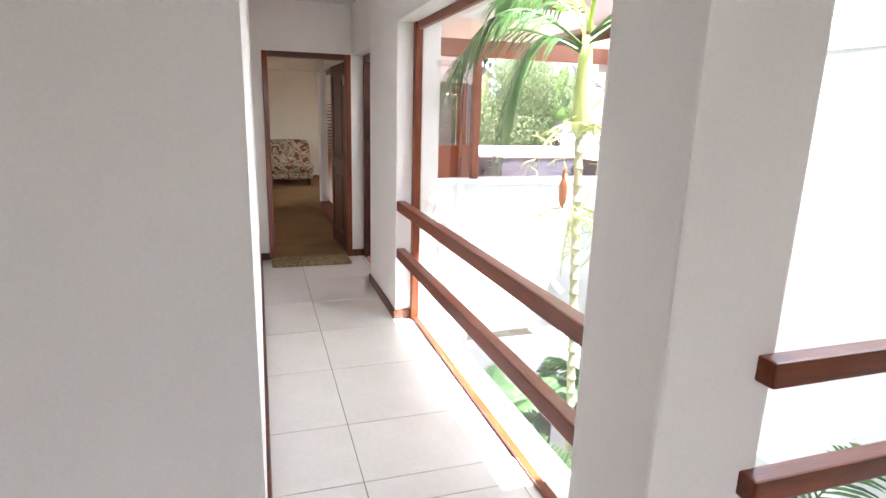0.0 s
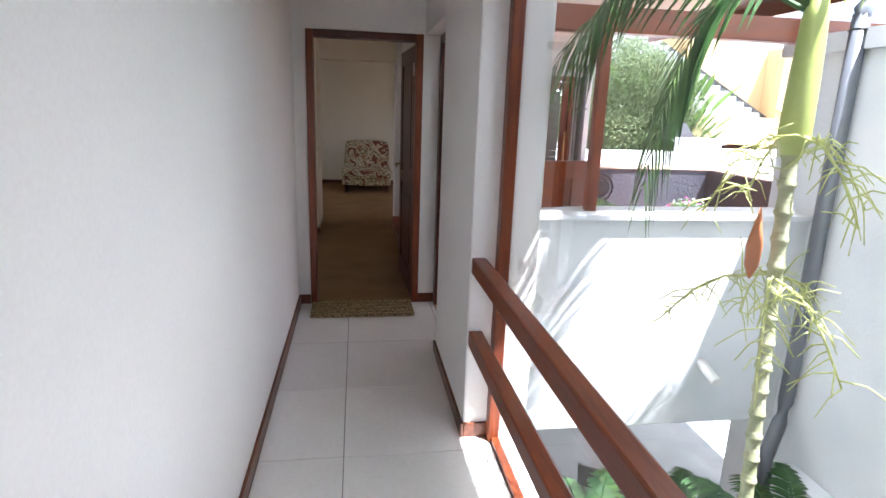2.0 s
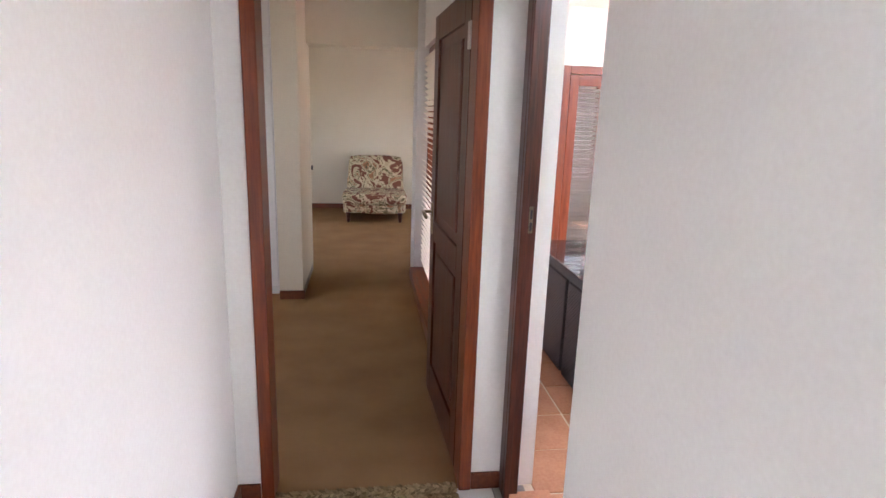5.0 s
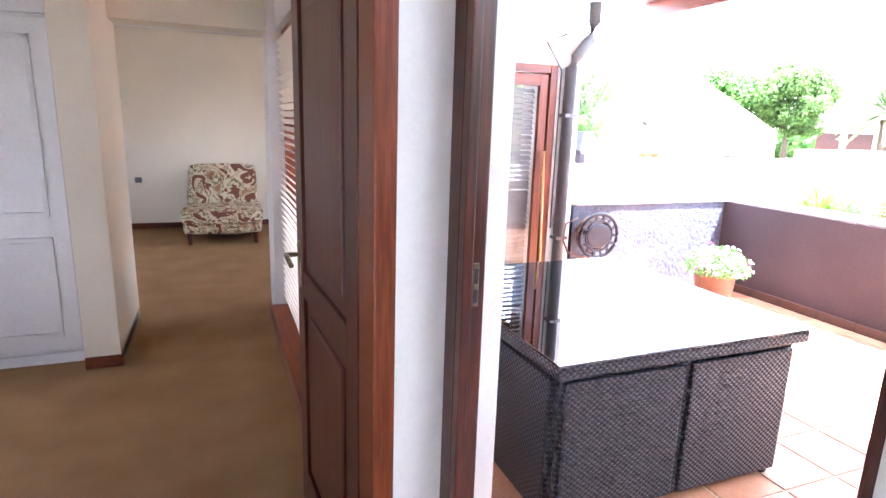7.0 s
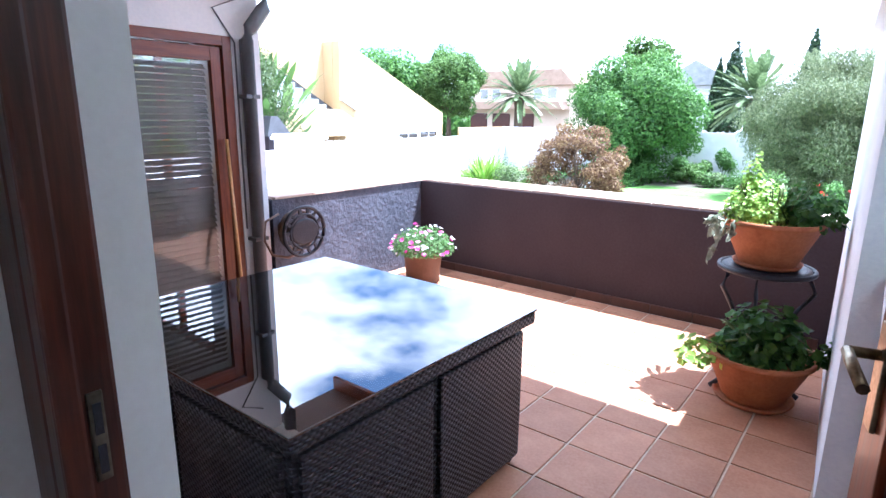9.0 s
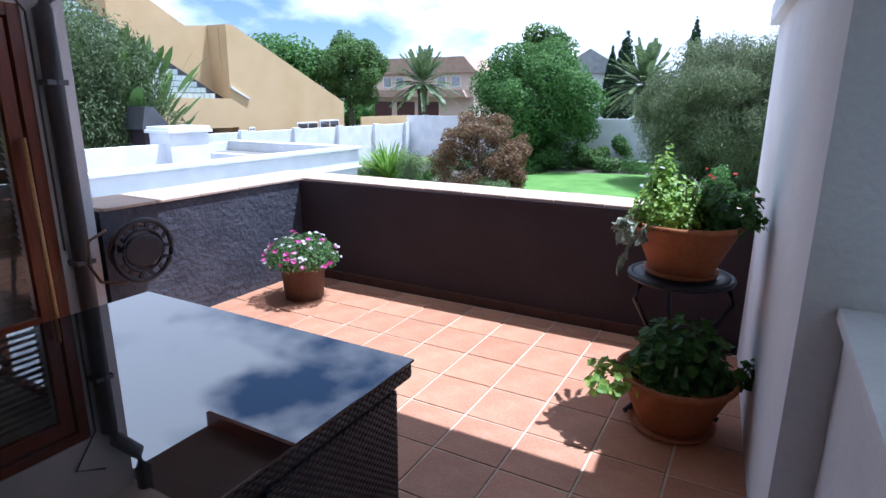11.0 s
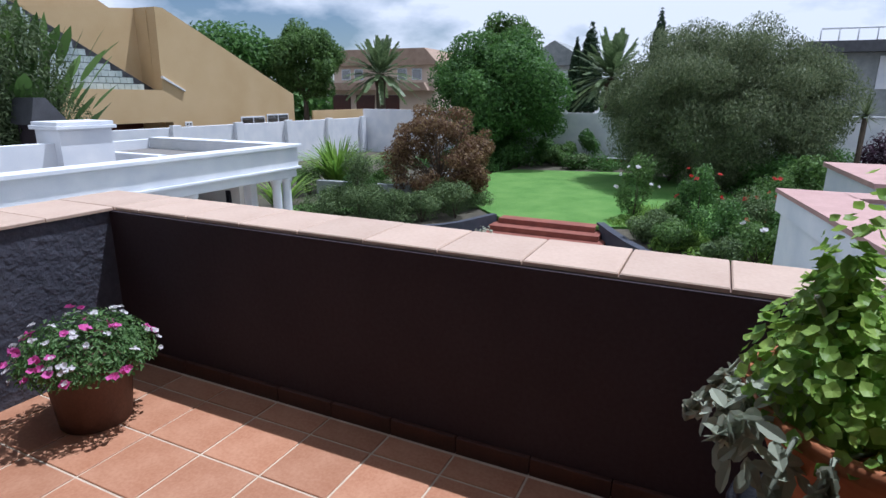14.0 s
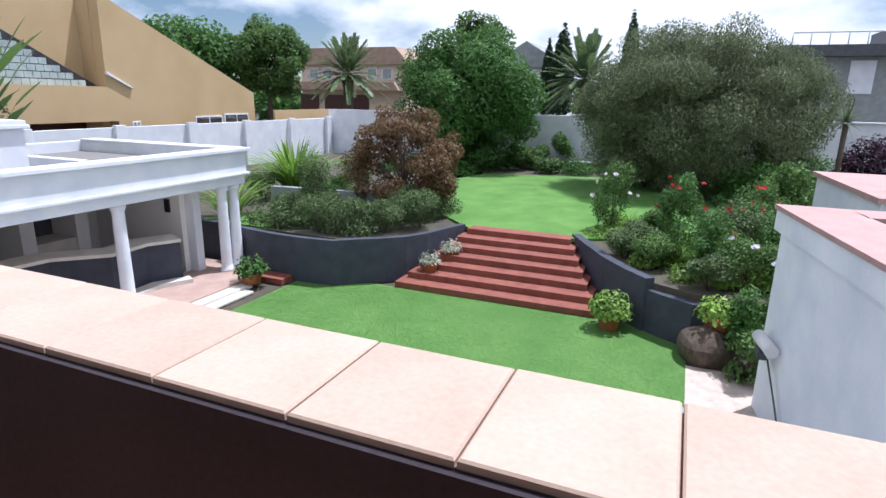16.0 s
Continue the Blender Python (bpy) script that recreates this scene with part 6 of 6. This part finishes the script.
# ---- lawn blades ----
def lawn_blades(name, label, poly_fn, box_, z, n, seed):
    g_ = np.random.default_rng(seed)
    x = g_.uniform(box_[0], box_[1], n)
    y = g_.uniform(box_[2], box_[3], n)
    keep = np.array([poly_fn(a, b) for a, b in zip(x, y)])
    x, y = x[keep], y[keep]
    n_ = len(x)
    a = g_.uniform(0, 6.283, n_)
    h_ = g_.uniform(0.003, 0.007, n_)
    w_ = 0.006
    lean = g_.normal(0, 0.022, (n_, 2))
    V_ = np.stack([np.stack([x - w_ * np.cos(a), y - w_ * np.sin(a), np.full(n_, z)], 1), np.stack([x + w_ * np.cos(a), y + w_ * np.sin(a), np.full(n_, z)], 1), np.stack([x + lean[:, 0], y + lean[:, 1], z + h_], 1)], 1).reshape(-1, 3)
    tagged(arrays(name, V_.tolist(), np.arange(3 * n_).reshape(n_, 3).tolist(), M["lf_lawn"]), label, "grass", kind="stuff")


M["lf_lawn"] = leafy("lawn grass blade", (0.085, 0.205, 0.045), (0.140, 0.275, 0.065), 0.6, 0.3)

# ---- ground cover of the beds ----
g = np.random.default_rng(410)
C, R = [], []
for _ in range(170):
    x, y = g.uniform(16.3, 22.5), g.uniform(3.6, 8.4)
    if x - 19.3 > (y - 5.4) * 0.9 and y > 5.2 or y > 6.2 + (x - 16.3) * 1.1 or x < 16.5:
        continue
    h_ = g.uniform(0.06, 0.2)
    C.append((x, y, U + h_ * 0.5))
    R.append((0.35, 0.35, h_))
V, F = blades(g, 26000, C, R, 0.085, 0.4, shell=0.2)
tagged(arrays("ground_cover", V, F, M["lf_lime"]), "low green leafy ground cover of the rose bed", "ground cover", kind="stuff")
C, R = [], []
for _ in range(150):
    x, y = g.uniform(16.5, 21.5), g.uniform(12.6, 17.2)
    if y < 12.4 + (21.5 - x) * 0.25:
        continue
    h_ = g.uniform(0.12, 0.45)
    C.append((x, y, U + h_ * 0.5))
    R.append((0.38, 0.38, h_))
V, F = blades(g, 24000, C, R, 0.09, 0.3, shell=0.2)
tagged(arrays("ground_cover", V, F, M["lf_lav"]), "low grey-green lavender cover of the raised bed", "ground cover", kind="stuff")
C, R = [], []
for _ in range(260):
    x, y = g.uniform(23, 34), g.uniform(1.0, 20.0)
    if (x < 31.2 and 6.2 < y < 15.2) or (x < 28 and y > 5.5):
        continue
    h_ = g.uniform(0.2, 0.6)
    C.append((x, y, U + h_ * 0.5))
    R.append((0.6, 0.6, h_))
V, F = blades(g, 26000, C, R, 0.14, 0.4, shell=0.2)
tagged(arrays("ground_cover", V, F, M["lf_green"]), "dark green border planting along the garden walls", "ground cover", kind="stuff")

lawn_blades("lawn_grass", "short bright green mown grass of the lower lawn", lambda a, b: True, (13.4, 16.3, 6.15, 14.72), G, 130000, 501)
lawn_blades("lawn_grass", "short bright green mown grass of the upper lawn", lambda a, b: (a - 19.2) > abs(b - 10.3) * 0.75 - 1.2 and a < 30.5 - abs(b - 11.5) * 0.35 and b > 5.2 + 0.1 * (a - 22), (19.2, 30.2, 5.2, 15.2), U, 90000, 502)


# ---- tiles ----
def tile_mesh(name, w, d, h, mat, bev=0.003):
    bm = box(0, w, 0, d, 0, h)
    bmesh.ops.bevel(bm, geom=[e for e in bm.edges if all(v.co.z > h * 0.5 for v in e.verts)], offset=bev, segments=1, affect="EDGES")
    me = bpy.data.meshes.new(name)
    bm.to_mesh(me)
    bm.free()
    me.materials.append(mat)
    return me


def lay(name, parent, spans_x, spans_y, gap, z, h, mat, tilt=0.0, bev=0.003):
    """Tiles between successive joints, one object each, sharing a mesh for each size."""
    made = {}
    g_ = random.Random(9)
    for x0, x1 in zip(spans_x, spans_x[1:]):
        for y0, y1 in zip(spans_y, spans_y[1:]):
            w, d = round(x1 - x0 - gap, 3), round(y1 - y0 - gap, 3)
            if w < 0.02 or d < 0.02:
                continue
            if (w, d) not in made:
                made[(w, d)] = tile_mesh(name, w, d, h, mat, bev)
            ob = new(name, made[(w, d)])
            ob.parent = parent
            ob.matrix_basis = pose(x0 + gap / 2, y0 + gap / 2, z - h + g_.uniform(-tilt, tilt))


def joints(a, b, start, pitch):
    ks = [start + pitch * k for k in range(-30, 31)]
    return [a] + [k for k in ks if a + 0.03 < k < b - 0.03] + [b]


floor_c, floor_l, floor_t = bpy.data.objects["floor_corridor"], bpy.data.objects["floor_landing"], bpy.data.objects["floor_terrace"]
lay("tile", floor_c, joints(0.445, 1.512, 0.825, 0.655), joints(2.14, 6.05, 3.93, 0.655), 0.004, 0.0, 0.003, M["tile_in"], 0.0002, 0.001)
lay("tile", floor_c, joints(-2.6, 1.548, 0.825, 0.655), joints(-2.6, 2.14, 3.93, 0.655), 0.004, 0.0, 0.003, M["tile_in"], 0.0002, 0.001)
lay("tile", floor_l, joints(1.62, 4.0, 0.825, 0.655), joints(-2.6, 1.1, 3.93, 0.655), 0.004, 0.0, 0.003, M["tile_in"], 0.0002, 0.001)
lay("tile", floor_t, joints(1.70, 5.965, 5.47, 0.341), joints(5.32, 9.33, 6.452, 0.3395), 0.011, T, 0.009, M["terracotta_tile"], 0.001)

pe, pn_ = bpy.data.objects["parapet_east"], bpy.data.objects["parapet_north"]
structure("coping_bed_east", box(6.02, 6.39, 5.58, 9.82, 0.80, 0.806), M["coping_joint"], "brown mortar bed under the coping tiles", "coping")
structure("coping_bed_north", box(4.12, 5.98, 9.34, 9.82, 0.80, 0.806), M["coping_joint"], "brown mortar bed under the coping tiles", "coping")
lay("coping_tile", pe, [6.015, 6.41], joints(5.56, 9.30, 6.875, 0.3715), 0.006, 0.824, 0.02, M["coping"], 0.001, 0.005)
lay("coping_tile", pn_, joints(4.14, 6.41, 6.015, 0.3715), [9.31, 9.83], 0.006, 0.824, 0.02, M["coping"], 0.001, 0.005)
sk = thing("skirting_terrace", "dark red tile skirting along the charcoal parapet", "skirting")
sk["kind"] = "structure"
lay("skirting_tile", sk, [5.975, 6.006], joints(5.6, 9.30, 6.452, 0.3395), 0.006, T + 0.075, 0.08, M["skirting_tile"], 0.0, 0.003)
